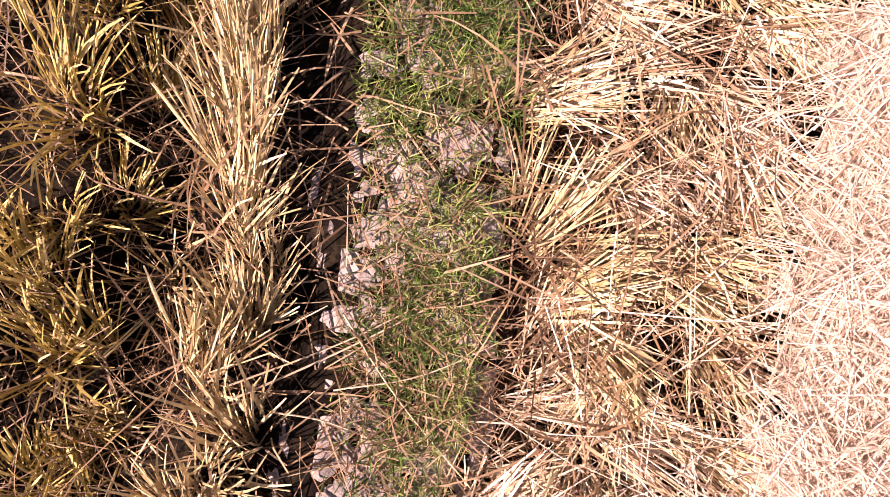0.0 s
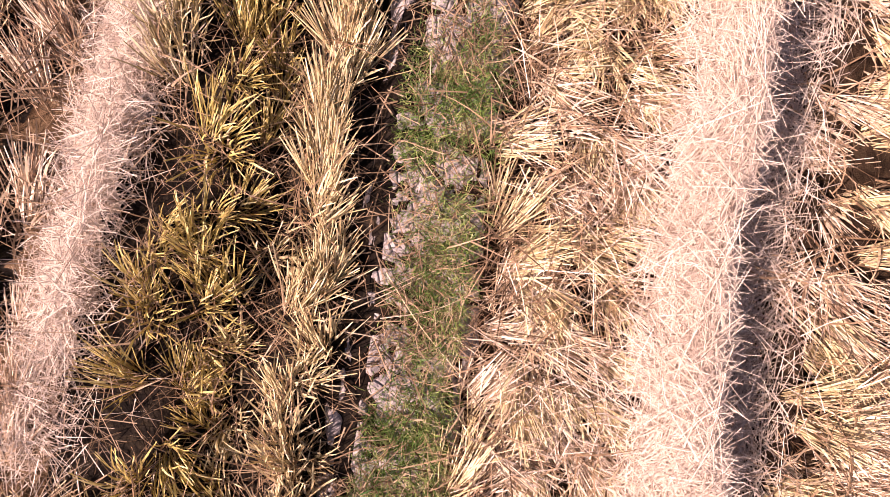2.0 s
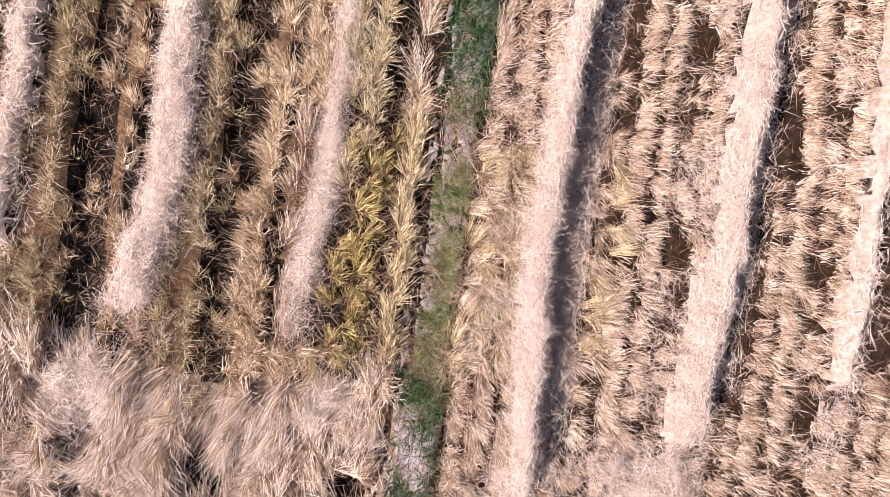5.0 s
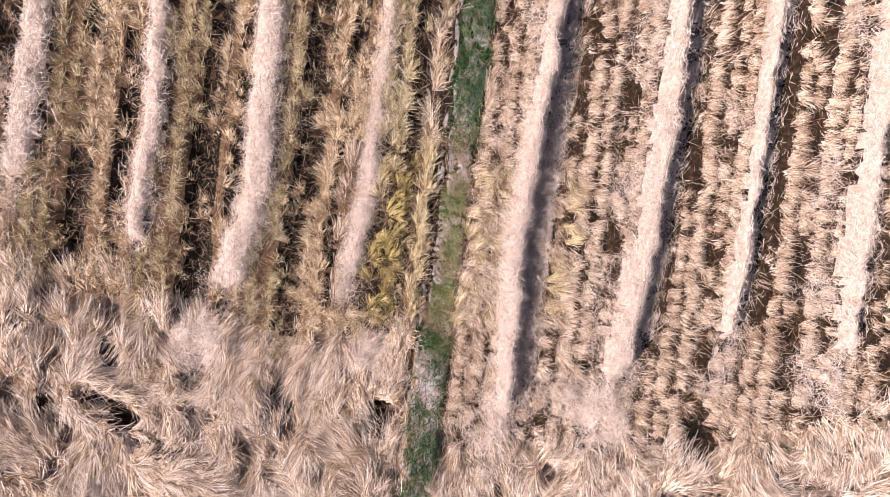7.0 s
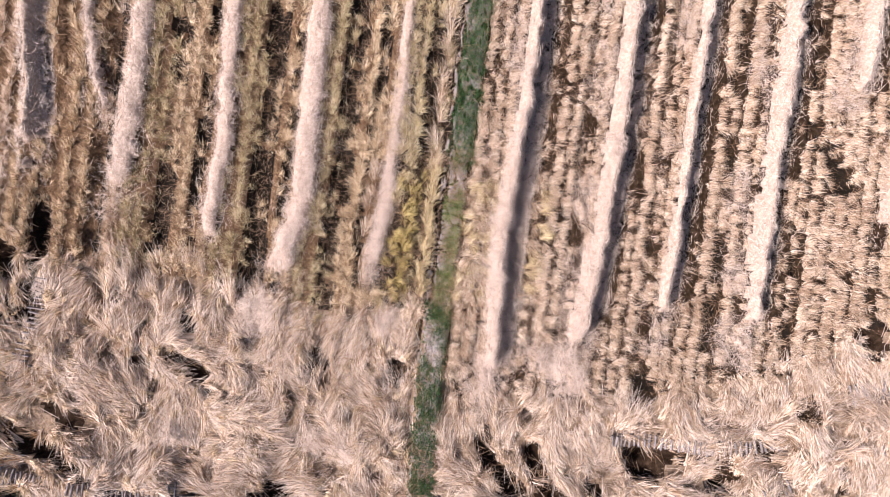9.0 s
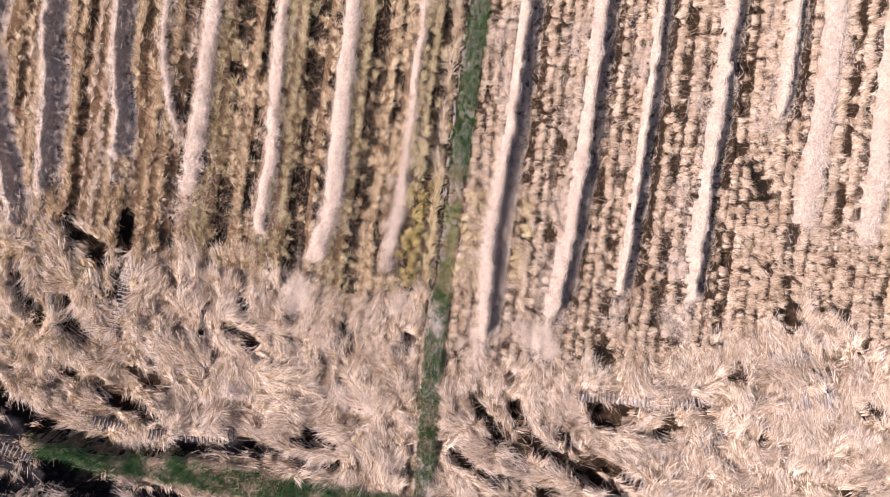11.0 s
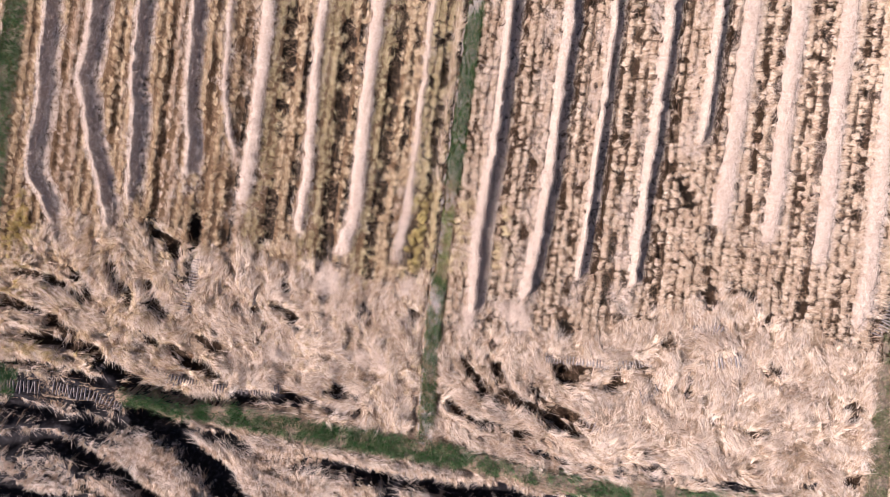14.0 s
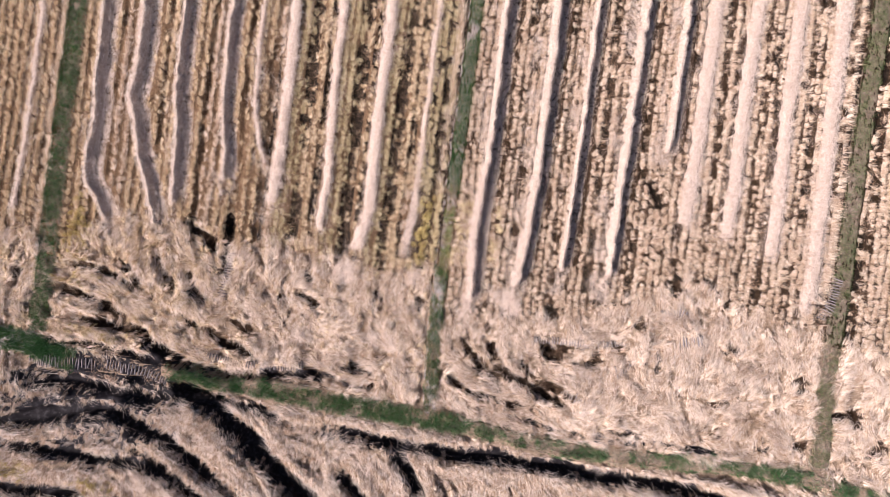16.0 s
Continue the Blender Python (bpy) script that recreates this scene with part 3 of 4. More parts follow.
def blades(root, az, el, length, width, rng):
    """Pointed blades, one triangle each."""
    n = len(root)
    side = np.stack([-np.sin(az), np.cos(az), np.zeros(n)], -1)
    ahead = np.stack([np.cos(az) * np.cos(el), np.sin(az) * np.cos(el), np.sin(el)], -1)
    lift = np.cross(ahead, side)
    roll = rng.uniform(-1.1, 1.1, n)[:, None]
    across = (side * np.cos(roll) + lift * np.sin(roll)) * width[:, None] / 2
    verts = np.stack([root - across, root + across, root + ahead * length[:, None]], 1)
    return verts.reshape(-1, 3), np.arange(3 * n).reshape(-1, 3)


def merged(name, *lots):
    verts, faces, off = [], [], 0
    for v, f in lots:
        verts.append(v); faces.append(f + off); off += len(v)
    return sheet(name, np.concatenate(verts), np.concatenate(faces), smooth=False)


def scatter(rng, x0, x1, y0, y1, per_m2, keep):
    """Random plan points in a box, thinned by keep(x, y) from 0 to 1."""
    n = int((x1 - x0) * (y1 - y0) * per_m2)
    x, y = rng.uniform(x0, x1, n), rng.uniform(y0, y1, n)
    ok = rng.random(n) < keep(x, y)
    return x[ok], y[ok]


NEAR = (-1.75, 1.75, -1.15, 1.35)      # the stretch that the camera starts close above


def is_near(x, y):
    return (x > NEAR[0]) & (x < NEAR[1]) & (y > NEAR[2]) & (y < NEAR[3])


# ---- earth bunds ----
def bund(line, w, h, seed, name, label, fine=None, mat=CLAY):
    """A low clay bank along a line, cracked on its shoulders; finer where the camera starts."""
    seg = np.hypot(*np.diff(line, axis=0).T)
    s = np.concatenate([[0], np.cumsum(seg)])
    samples = [0.0]
    while samples[-1] < s[-1]:
        y = np.interp(samples[-1], s, line[:, 1])
        samples.append(samples[-1] + (0.02 if fine and fine[0] < y < fine[1] else 0.07))
    t = np.array(samples)
    px, py = np.interp(t, s, line[:, 0]), np.interp(t, s, line[:, 1])
    tx, ty = np.gradient(px), np.gradient(py)
    l = np.hypot(tx, ty)
    tx, ty = tx / l, ty / l
    across = np.linspace(-1.35, 1.35, 31) * w
    bx = px[:, None] + ty[:, None] * -across[None]
    by = py[:, None] + tx[:, None] * across[None]
    edge = smooth01(1.32 * w, 0.9 * w, np.abs(across)[None] + 0.05 * vnoise(bx, by, 0.3, seed))
    cell = np.abs(vnoise(bx, by, 0.22, seed + 3, 2))
    bz = at(Z, bx, by) - 0.05 + 0.058 * edge + 0.018 * vnoise(bx, by, 0.16, seed + 1) + 0.01 * vnoise(bx, by, 0.05, seed + 2, 2)
    bz -= 0.05 * smooth01(0.055, 0.0, cell) * edge
    split = np.abs(across[None] + 0.72 * w + 0.10 * vnoise(bx * 0 + seed, by, 0.35, seed + 4, 3))       # the long crack on its west shoulder
    bz -= 0.14 * smooth01(0.035, 0.01, split) * smooth01(-0.5, 0.0, vnoise(bx * 0, by, 0.5, seed + 5, 2))
    ob = part(name, sheet(name, np.stack([bx, by, bz], -1).reshape(-1, 3), grid_faces(len(t), 31)), mat)
    return tagged(ob, label, "earth bund", "earth bunds", "structure")


bund(*BUNDS[0], 20, "earth_bund", "narrow cracked clay bund with patchy short green grass", (-1.3, 1.5))
bund(*BUNDS[1], 30, "earth_bund", "low clay bund covered in grass between fields", mat=BANK)
bund(*BUNDS[2], 40, "earth_bund", "low greyish clay bund with sparse grass", mat=BANK)
cross_line, cross_w, cross_h = BUNDS[3]
bund(cross_line[cross_line[:, 0] < -14.5], cross_w, cross_h, 50, "earth_bund", "grassy cross bund along the end of the field")
bund(cross_line[(cross_line[:, 0] > -14.8) & (cross_line[:, 0] < -9.4)], cross_w, cross_h, 51, "earth_bund", "trampled muddy crossing in the cross bund", mat=SHADED_WET)
bund(cross_line[(cross_line[:, 0] > -9.6) & (cross_line[:, 0] < 1.6)], cross_w, cross_h, 52, "earth_bund", "grassy cross bund along the end of the field", mat=BANK)
bund(cross_line[cross_line[:, 0] > 1.3], 0.6 * cross_w, cross_h, 53, "earth_bund", "narrow cross bund with patchy grass", mat=BANK)


# ---- grass on the bunds ----
def bund_grass(line, w, x0, x1, y0, y1, per_m2, seed, mat, label, size=0.08, bare=0.0, stretch=1.0, wide=1.0, off=0.0, ends=0.0, segs=1):
    rng = np.random.default_rng(seed)

    def keep(x, y):
        d, side, _ = to_line(x, y, line)
        s = d * side * (1 if line[0, 1] > line[-1, 1] else -1)           # + towards +x on lines that run down
        inside = smooth01(w * 1.15, w * 0.75, np.abs(s - off) + 0.35 * w * vnoise(x, y, 0.3, seed + 7, 3))
        patch = smooth01(-0.35 + bare, 0.25 + bare, vnoise(x, y, 0.35, seed, 3) + 0.25 * vnoise(x, y, 1.5, seed + 1, 2))
        soft = smooth01(y0, y0 + ends, y) * smooth01(y1, y1 - ends, y) if ends else 1.0
        return soft * inside * (0.12 + 0.88 * patch) * (1 - 0.9 * at(RUT, x, y))

    x, y = scatter(rng, x0, x1, y0, y1, per_m2, keep)
    n = len(x)
    tall = 1 + 0.5 * vnoise(x, y, 0.3, seed + 5)
    root = np.stack([x, y, at(Z, x, y) + 0.005], -1)
    lot = ribbons(root, rng.uniform(0, 6.28, n), np.radians(rng.uniform(25, 80, n)), size * tall * rng.uniform(0.5, 1.4, n) * stretch,
                  rng.uniform(0.003, 0.006, n) * wide, np.radians(rng.uniform(10, 60, n)), segs, rng, 0.25)
    ob = part("bund_grass", merged("bund_grass", lot), mat)
    return tagged(ob, label, "grass", "", "stuff")


L0 = BUNDS[0][0]
bund_grass(L0, 0.19, -0.7, 0.6, -1.9, 2.2, 20000, 61, GRASS, "short patchy green and yellowing grass on the bund", 0.05, 0.1, off=0.06, ends=0.9, segs=2)
bund_grass(L0, 0.26, -0.7, 0.6, 1.1, 12.5, 5000, 62, LUSH, "short green grass along the bund", 0.09, -0.2, wide=1.8, off=0.04, ends=1.0)
bund_grass(L0, 0.28, -0.7, 0.7, -6.6, -0.8, 4600, 63, LUSH, "green tufted grass along the bund", 0.09, -0.1, wide=1.8, off=0.04, ends=0.8)
bund_grass(BUNDS[1][0], 0.38, -15.4, -13.8, -5.4, 12, 2600, 64, LUSH, "green grass covering the bund", 0.10, -0.3, wide=2.2)
bund_grass(BUNDS[2][0], 0.38, 13.8, 15.5, -6.8, 12, 1900, 65, DULL, "sparse dull green grass on the bund", 0.09, -0.1, wide=2.0)
bund_grass(BUNDS[3][0], 0.44, -19, -13.0, -7, -5, 2800, 66, LUSH, "tall green grass on the cross bund", 0.16, -0.3, wide=2.5)
bund_grass(BUNDS[3][0], 0.36, -9.6, 1.2, -7.6, -5.6, 2600, 67, LUSH, "long green grass on the cross bund", 0.17, -0.1, wide=2.2)
bund_grass(BUNDS[3][0], 0.34, 1.2, 19, -8.2, -6.4, 2200, 68, LUSH, "patchy green grass on the cross bund", 0.13, 0.1, wide=2.5)


# dry bits of straw lying on the bund
def litter(x0, x1, y0, y1, per_m2, seed, keep, lo, hi, wide, label, mat, top=0.03):
    rng = np.random.default_rng(seed)
    x, y = scatter(rng, x0, x1, y0, y1, per_m2, keep)
    n = len(x)
    root = np.stack([x, y, at(Z, x, y) + rng.uniform(0.008, top, n)], -1)
    lot = ribbons(root, rng.uniform(0, 6.28, n), np.radians(rng.normal(4, 10, n)), rng.uniform(lo, hi, n), rng.uniform(0.002, 0.0045, n) * wide,
                  np.radians(rng.normal(0, 25, n)), 2, rng, 0.6)
    return tagged(part("straw_litter", merged("straw_litter", lot), mat), label, "straw", "", "stuff")


litter(-0.65, 0.5, -1.6, 1.8, 6000, 71, lambda x, y: 0.2 + 0.8 * smooth01(-0.1, 0.4, vnoise(x, y, 0.3, 72)) - 0.3 * (x < -0.2), 0.03, 0.11, 1, "short dry straw bits strewn over the bund", LEAF)
litter(-0.65, 0.6, -6.5, 12, 500, 73, lambda x, y: at(BUND, x, y), 0.06, 0.2, 1.6, "dry straw bits scattered along the bund", LEAF)


litter(0.25, 0.95, -1.2, 1.4, 700, 74, lambda x, y: (1 - at(STRAW, x, y)) * 0.9, 0.12, 0.34, 1.1, "thin loose straws caught in the stubble beside the bund", TAN, 0.16)
litter(-1.7, -0.4, -1.2, 1.4, 400, 75, lambda x, y: 1 - at(STRAW, x, y), 0.12, 0.34, 1.0, "thin dry leaves lying between the rice hills", LEAF, 0.12)


litter(-9, 10, -2.6, 8.5, 350, 76, lambda x, y: smooth01(0.2, 0.7, at(LINE, x, y)), 0.06, 0.2, 1.5, "brown leaf litter trodden into the wheel lines", LEAF, 0.05)
litter(-14, 14.2, -6.8, 0.4, 220, 77, lambda x, y: at(HEAD, x, y) * smooth01(-0.1, 0.35, vnoise(x, y, 0.6, 78)), 0.1, 0.3, 2.4, "brown dry leaves among the trampled straw", LEAF, 0.14)


# ---- straw windrows ----
def windrow(k, line, w, h, steep):
    """A long heap of cut straw: a matted body and loose stalks on it."""
    rng = np.random.default_rng(100 + k)
    lo, hi = line.min(0), line.max(0)
    reach, back = (steep + 0.14, 2.0 * w + 0.2) if steep else (1.1 * w + 0.1, 1.1 * w + 0.1)
    xs, ys = np.arange(lo[0] - back - 0.1, hi[0] + reach + 0.1, 0.05), np.arange(max(lo[1] - 0.1, -3.5), min(hi[1], 11.6), 0.06)
    bx, by = np.meshgrid(xs, ys, indexing="ij")

    def mine(x, y):
        d, side, along = to_line(x, y, line)
        s = side * d
        return (s > -back) & (s < reach)

    def mine_wide(x, y):
        d, side, along = to_line(x, y, line)
        return smooth01(back + 0.25, back - 0.15, d) * (1 - smooth01(0.05, 0.2, side * d) * (1 if steep else 0))

    cover = at(STRAW, bx, by) * mine(bx, by)
    bz = at(Z, bx, by) + at(HEAP, bx, by) + 0.02 * vnoise(bx, by, 0.12, 12) - (0.15 if steep or line[0, 0] > 0 else 0.05) * (1 - smooth01(0.5, 1.0, cover))
    faces = grid_faces(len(xs), len(ys))
    ok = cover.ravel()[faces].min(1) > 0.45
    root_ob = tagged(new("straw_windrow"), "low flat windrow of pale cut rice straw" if not steep else "heaped windrow of pale cut rice straw beside a furrow",
                     "straw windrow", "straw windrows")
    me = sheet("body", np.stack([bx, by, bz], -1).reshape(-1, 3), faces[ok])
    part("body", me, BED, root_ob)
    dense = lambda x, y: at(STRAW, x, y) ** 1.2 * mine(x, y) * (1 - 0.1 * at(FURROW, x, y))
    x, y = scatter(rng, xs[0], xs[-1], ys[0], ys[-1], 11000, dense)
    r = np.hypot(x, y)
    ok = rng.random(len(x)) < np.where(is_near(x, y), 1.0, 0.15 + 0.35 * smooth01(4.5, 1.5, r))
    x, y, r = x[ok], y[ok], r[ok]
    lots, bits = [], []
    for sel, segs in ((r > 2.2, 1), (r <= 2.2, 2)):
        px, py = x[sel], y[sel]
        n = len(px)
        if not n:
            continue
        az = rng.uniform(0, 6.28, n) * 0.55 + np.where(rng.random(n) < 0.5, 1.2, -1.9) + 0.6 * vnoise(px, py, 0.5, 13)
        length = rng.uniform(0.07, 0.26, n)
        root = np.stack([px - 0.4 * length * np.cos(az), py - 0.4 * length * np.sin(az), at(Z, px, py) + at(HEAP, px, py) + rng.uniform(0.0, 0.05, n)], -1)
        f0, f1 = at(FURROW, root[:, 0], root[:, 1]), at(FURROW, px + 0.6 * length * np.cos(az), py + 0.6 * length * np.sin(az))
        fm = at(FURROW, px, py)
        ok = (np.maximum(np.maximum(f0, f1), fm) < 0.3) | (np.minimum(np.minimum(f0, f1), fm) > 0.15) | (rng.random(n) < 0.3)
        root, az, length, px, py = root[ok], az[ok], length[ok], px[ok], py[ok]
        n = len(px)
        root[:, 2] += np.where((at(FURROW, px, py) > 0.3) & (rng.random(n) < 0.14), rng.uniform(0.08, 0.26, n), 0.0)      # straws caught across the furrow
        if segs == 1:
            bits.append(blades(root, az, np.radians(rng.normal(2, 12, n)), length, rng.uniform(0.003, 0.006, n) * widen(px, py), rng))
        else:
            lots.append(ribbons(root, az, np.radians(rng.normal(5, 15, n)), length, rng.uniform(0.0018, 0.0036, n) * widen(px, py), np.radians(rng.normal(12, 35, n)), segs, rng, 0.7))
    # single straws blown over the stubble on both sides
    fringe = lambda x, y: mine_wide(x, y) * (1 - at(STRAW, x, y)) * smooth01(-0.1, 0.4, vnoise(x, y, 0.5, 27, 2)) * at(ROWS_HERE, x, y)
    fx, fy = scatter(rng, xs[0] - 0.2, xs[-1] + 0.2, ys[0], ys[-1], 1300 if steep and line[0, 0] > 0 else 350, fringe)
    n = len(fx)
    root = np.stack([fx, fy, at(Z, fx, fy) + rng.uniform(0.06, 0.17, n)], -1)
    bits.append(blades(root, rng.uniform(0, 6.28, n), np.radians(rng.normal(0, 10, n)), rng.uniform(0.1, 0.26, n), rng.uniform(0.003, 0.0055, n) * widen(fx, fy), rng))
    if lots:
        tagged(part("loose_straw", merged("loose_straw", *lots), PALE, root_ob), kind="stuff")
    tagged(part("chaff", merged("chaff", *bits), PALE, root_ob), kind="stuff")
    return root_ob


for k, (line, w, h, steep) in enumerate(WINDROWS):
    windrow(k, line[:, :], w, h, steep)


# ---- straw dropped where the harvester turned ----
def straw_heap(x, y, rx, ry, seed):
    rng = np.random.default_rng(seed)
    u, v = np.meshgrid(np.linspace(-1.6, 1.6, 26), np.linspace(-1.6, 1.6, 26), indexing="ij")
    hx, hy = x + u * rx, y + v * ry
    dome = lambda px, py: smooth01(1.15, 0.3, np.hypot((px - x) / rx, (py - y) / ry) + 0.75 * vnoise(px, py, 0.5, seed))
    ob = tagged(new("straw_heap"), "low heap of pale straw dropped at a windrow's end", "straw heap", "straw heaps")
    z = lambda px, py: at(Z, px, py) + 0.11 * dome(px, py)
    faces = grid_faces(26, 26)
    faces = faces[dome(hx, hy).ravel()[faces].min(1) > 0.4]
    part("body", sheet("body", np.stack([hx, hy, z(hx, hy) - 0.06 + 0.03 * vnoise(hx, hy, 0.15, seed)], -1).reshape(-1, 3), faces), BED, ob)
    px, py = scatter(rng, x - 1.6 * rx, x + 1.6 * rx, y - 1.6 * ry, y + 1.6 * ry, 2600, dome)
    n = len(px)
    az, length = rng.uniform(0, 6.28, n), rng.uniform(0.1, 0.28, n)
    root = np.stack([px - 0.4 * length * np.cos(az), py - 0.4 * length * np.sin(az), z(px, py) + rng.uniform(0, 0.04, n)], -1)
    tagged(part("loose_straw", merged("loose_straw", ribbons(root, az, np.radians(rng.normal(4, 12, n)), length, rng.uniform(0.003, 0.005, n), np.radians(rng.normal(10, 25, n)), 1, rng, 0.7)), PALE, ob), kind="stuff")


for k, (x, y, rx, ry) in enumerate([(0.95, -2.35, 0.40, 0.75), (2.3, -2.3, 0.60, 0.80), (-1.15, -1.85, 0.50, 0.38),
                                    (-3.6, -1.9, 0.45, 0.5), (-4.9, -4.3, 0.6, 0.4), (-2.2, -4.2, 0.7, 0.45)]):
    straw_heap(x, y, rx, ry, 700 + k)


# ---- standing stubble ----
def stub_keep(x, y):
    gap = 0.8 + 0.2 * smooth01(-0.5, -0.1, vnoise(x, y * 0.5, 0.22, 21, 2))
    return (1 - smooth01(0.45, 0.95, at(STRAW, x, y))) * (1 - at(LINE, x, y)) * at(ROWS_HERE, x, y) * gap * (1 - smooth01(0.15, 0.5, at(BARE, x, y))) * gap


def lean(x, y):
    """Which way the stubble leans, and how far up it stands: nearly upright left of the centre bund, pressed over to the right on the other side."""
    right = smooth01(0.1, 0.5, x)
    near_edge = smooth01(0.62, 0.42, x) * right
    laid = laid_here(x) * (1 - right)
    west = smooth01(-6.5, -8.0, x)
    az_left = np.radians(80) + (1.2 - 0.7 * west) * vnoise(x, y, 0.9, 22) - laid * np.radians(10)
    az_right = np.radians(-14) + 0.6 * vnoise(x, y, 0.8, 23) - near_edge * 1.1
    el_left = np.radians(52 - 16 * np.maximum(laid, 0.7 * west)) + 0.2 * vnoise(x, y, 0.6, 24)
    el_right = np.radians(36) + 0.25 * vnoise(x, y, 0.7, 25)
    return az_left * (1 - right) + az_right * right, el_left * (1 - right) + el_right * right


# between a wheel line and the next windrow the left field's stubble is pressed along the row
LAID = [(-12.85, -12.2), (-11.1, -10.6), (-9.5, -8.9), (-2.3, -1.5), (-3.9, -3.2), (-5.75, -4.9), (-7.15, -6.7)]


def laid_here(x):
    out = np.zeros_like(np.asarray(x, float))
    for lo, hi in LAID:
        out = np.maximum(out, smooth01(lo - 0.05, lo + 0.1, x) * smooth01(hi + 0.1, hi - 0.05, x))
    return out


def stubble_lot(rng, hx, hy, stems, tall, leaves, far=False):
    """Stems fanning out from each hill round its own lean, and dry leaves about them."""
    m, n = len(hx), len(hx) * stems
    cx, cy = np.repeat(hx, stems), np.repeat(hy, stems)
    az0, el0 = lean(cx, cy)
    east = smooth01(0.1, 0.5, cx)
    tuft = np.repeat(rng.normal(0, 0.7, m), stems) * (1 - 0.35 * east - 0.4 * smooth01(-6.5, -8.0, cx))
    el0 = el0 + np.repeat(rng.normal(0.08, 0.18, m), stems)
    r, a = (0.072 - 0.014 * (1 - east)) * np.sqrt(rng.random(n)), rng.uniform(0, 6.28, n)
    x, y = cx + r * np.cos(a), cy + r * np.sin(a)
    vx = np.cos(az0 + tuft) * np.cos(el0) + (3.0 - 1.6 * east) * (x - cx) + rng.normal(0, 1, n) * (0.5 - 0.14 * east - 0.2 * smooth01(-6.5, -8.0, cx))
    vy = np.sin(az0 + tuft) * np.cos(el0) + (3.0 - 1.6 * east) * (y - cy) + rng.normal(0, 1, n) * (0.5 - 0.14 * east - 0.2 * smooth01(-6.5, -8.0, cx))
    az, el = np.arctan2(vy, vx), np.arctan2(np.sin(el0) + rng.normal(0, 0.12, n), np.hypot(vx, vy))
    root = np.stack([x, y, at(Z, x, y) - 0.01], -1)
    # small bare spots, drawn out along the lean
    hole = np.where(x > 0.1, vnoise(x * 0.6, y, 0.06, 26, 2), vnoise(x, y * 0.6, 0.075, 28, 2) - 0.05)
    if far:
        hole = np.where(x > 0.1, vnoise(x, y * 0.6, 0.075, 26, 2), vnoise(x, y * 0.5, 0.085, 28, 2)) - 0.06
    stay = rng.random(n) < (0.15 + 0.85 * smooth01(-0.42, -0.2, hole + 0.15 * smooth01(-0.2, -1.5, x))) * (1 - 0.9 * at(LINE, x, y))
    size = np.repeat(rng.uniform(0.75, 1.2, m), stems)
    long = tall * size * rng.uniform(0.5, 1.15, n)
    wide = rng.uniform(0.0036, 0.0062, n) * widen(x, y)
    k = m * leaves
    lx, ly = np.repeat(hx, leaves) + rng.normal(0, 0.08, k), np.repeat(hy, leaves) + rng.normal(0, 0.08, k)
    lroot = np.stack([lx, ly, at(Z, lx, ly) + rng.uniform(0.01, 0.13, k)], -1)
    laz = lean(lx, ly)[0] + rng.normal(0, 1.4, k)
    lel, llong, lwide = np.radians(rng.normal(15, 25, k)), rng.uniform(0.08, 0.26, k), rng.uniform(0.003, 0.0055, k) * widen(lx, ly)
    if far:
        return blades(root[stay], az[stay], el[stay], long[stay], 1.4 * wide[stay], rng), blades(lroot, laz, lel, llong, 1.6 * lwide, rng)
    return (ribbons(root[stay], az[stay], el[stay], long[stay], wide[stay], np.radians(rng.uniform(0, 30, n))[stay], 1, rng, 0.7),
            ribbons(lroot, laz, lel, llong, lwide, np.radians(rng.normal(35, 30, k)), 2, rng, 0.35))


def stubble(name, x0, x1, seed, mat, label, y0=-3.6, y1=11.5):
    rng = np.random.default_rng(seed)
    rows = np.linspace(x0, x1, max(2, int(round((x1 - x0) / (0.31 if x1 < -7 else 0.27))) + 1))        # drilled rows
    hx, hy = np.meshgrid((rows[:-1] + rows[1:]) / 2, np.arange(y0, y1, 0.075), indexing="ij")
    hx = hx + 0.05 * vnoise(hx * 7.3, hy, 0.8, 31, 2)
    hx, hy = hx.ravel() + rng.normal(0, 0.03, hx.size), hy.ravel() + rng.normal(0, 0.035, hy.size)
    ok = (rng.random(len(hx)) < stub_keep(hx, hy)) & ~is_near(hx, hy)
    hx, hy = hx[ok], hy[ok]
    mid = np.hypot(hx, hy) < 2.7
    ob = tagged(new(name), label, "rice stubble", "stubble strips", "stuff")
    for sel, stems, leaves, far in ((mid, 74, 9, False), (~mid, 60, 7, True)):
        if sel.any():
            stalk, leaf = stubble_lot(rng, hx[sel], hy[sel], stems, 0.20 if x0 > -0.2 else 0.21, leaves, far)
            tagged(part("stem_tuft", merged("stem_tuft", stalk), mat, ob), kind="stuff")
            tagged(part("leaf_tuft", merged("leaf_tuft", leaf), LEAF, ob), kind="stuff")


def edge_row(x, y0, y1, seed):
    """The row of taller stubble that stands along a bund and shades its foot."""
    rng = np.random.default_rng(seed)
    hy = np.arange(y0, y1, 0.11)
    hx = np.interp(hy, [0, 12], [x, x + 0.05]) + rng.normal(0, 0.035, len(hy))
    ok = ~is_near(hx, hy)
    lot, leaf = stubble_lot(rng, hx[ok], hy[ok], 40, 0.33, 6)
    ob = tagged(new("stubble_row"), "tall pale stubble row standing along the bund", "rice stubble", "stubble strips", "stuff")
    tagged(part("stem_tuft", merged("stem_tuft", lot), TAN, ob), kind="stuff")
    tagged(part("leaf_tuft", merged("leaf_tuft", leaf), LEAF, ob), kind="stuff")


edge_row(-0.54, -1.5, 11.5, 290)
edge_row(13.88, -1.8, 11.5, 291)
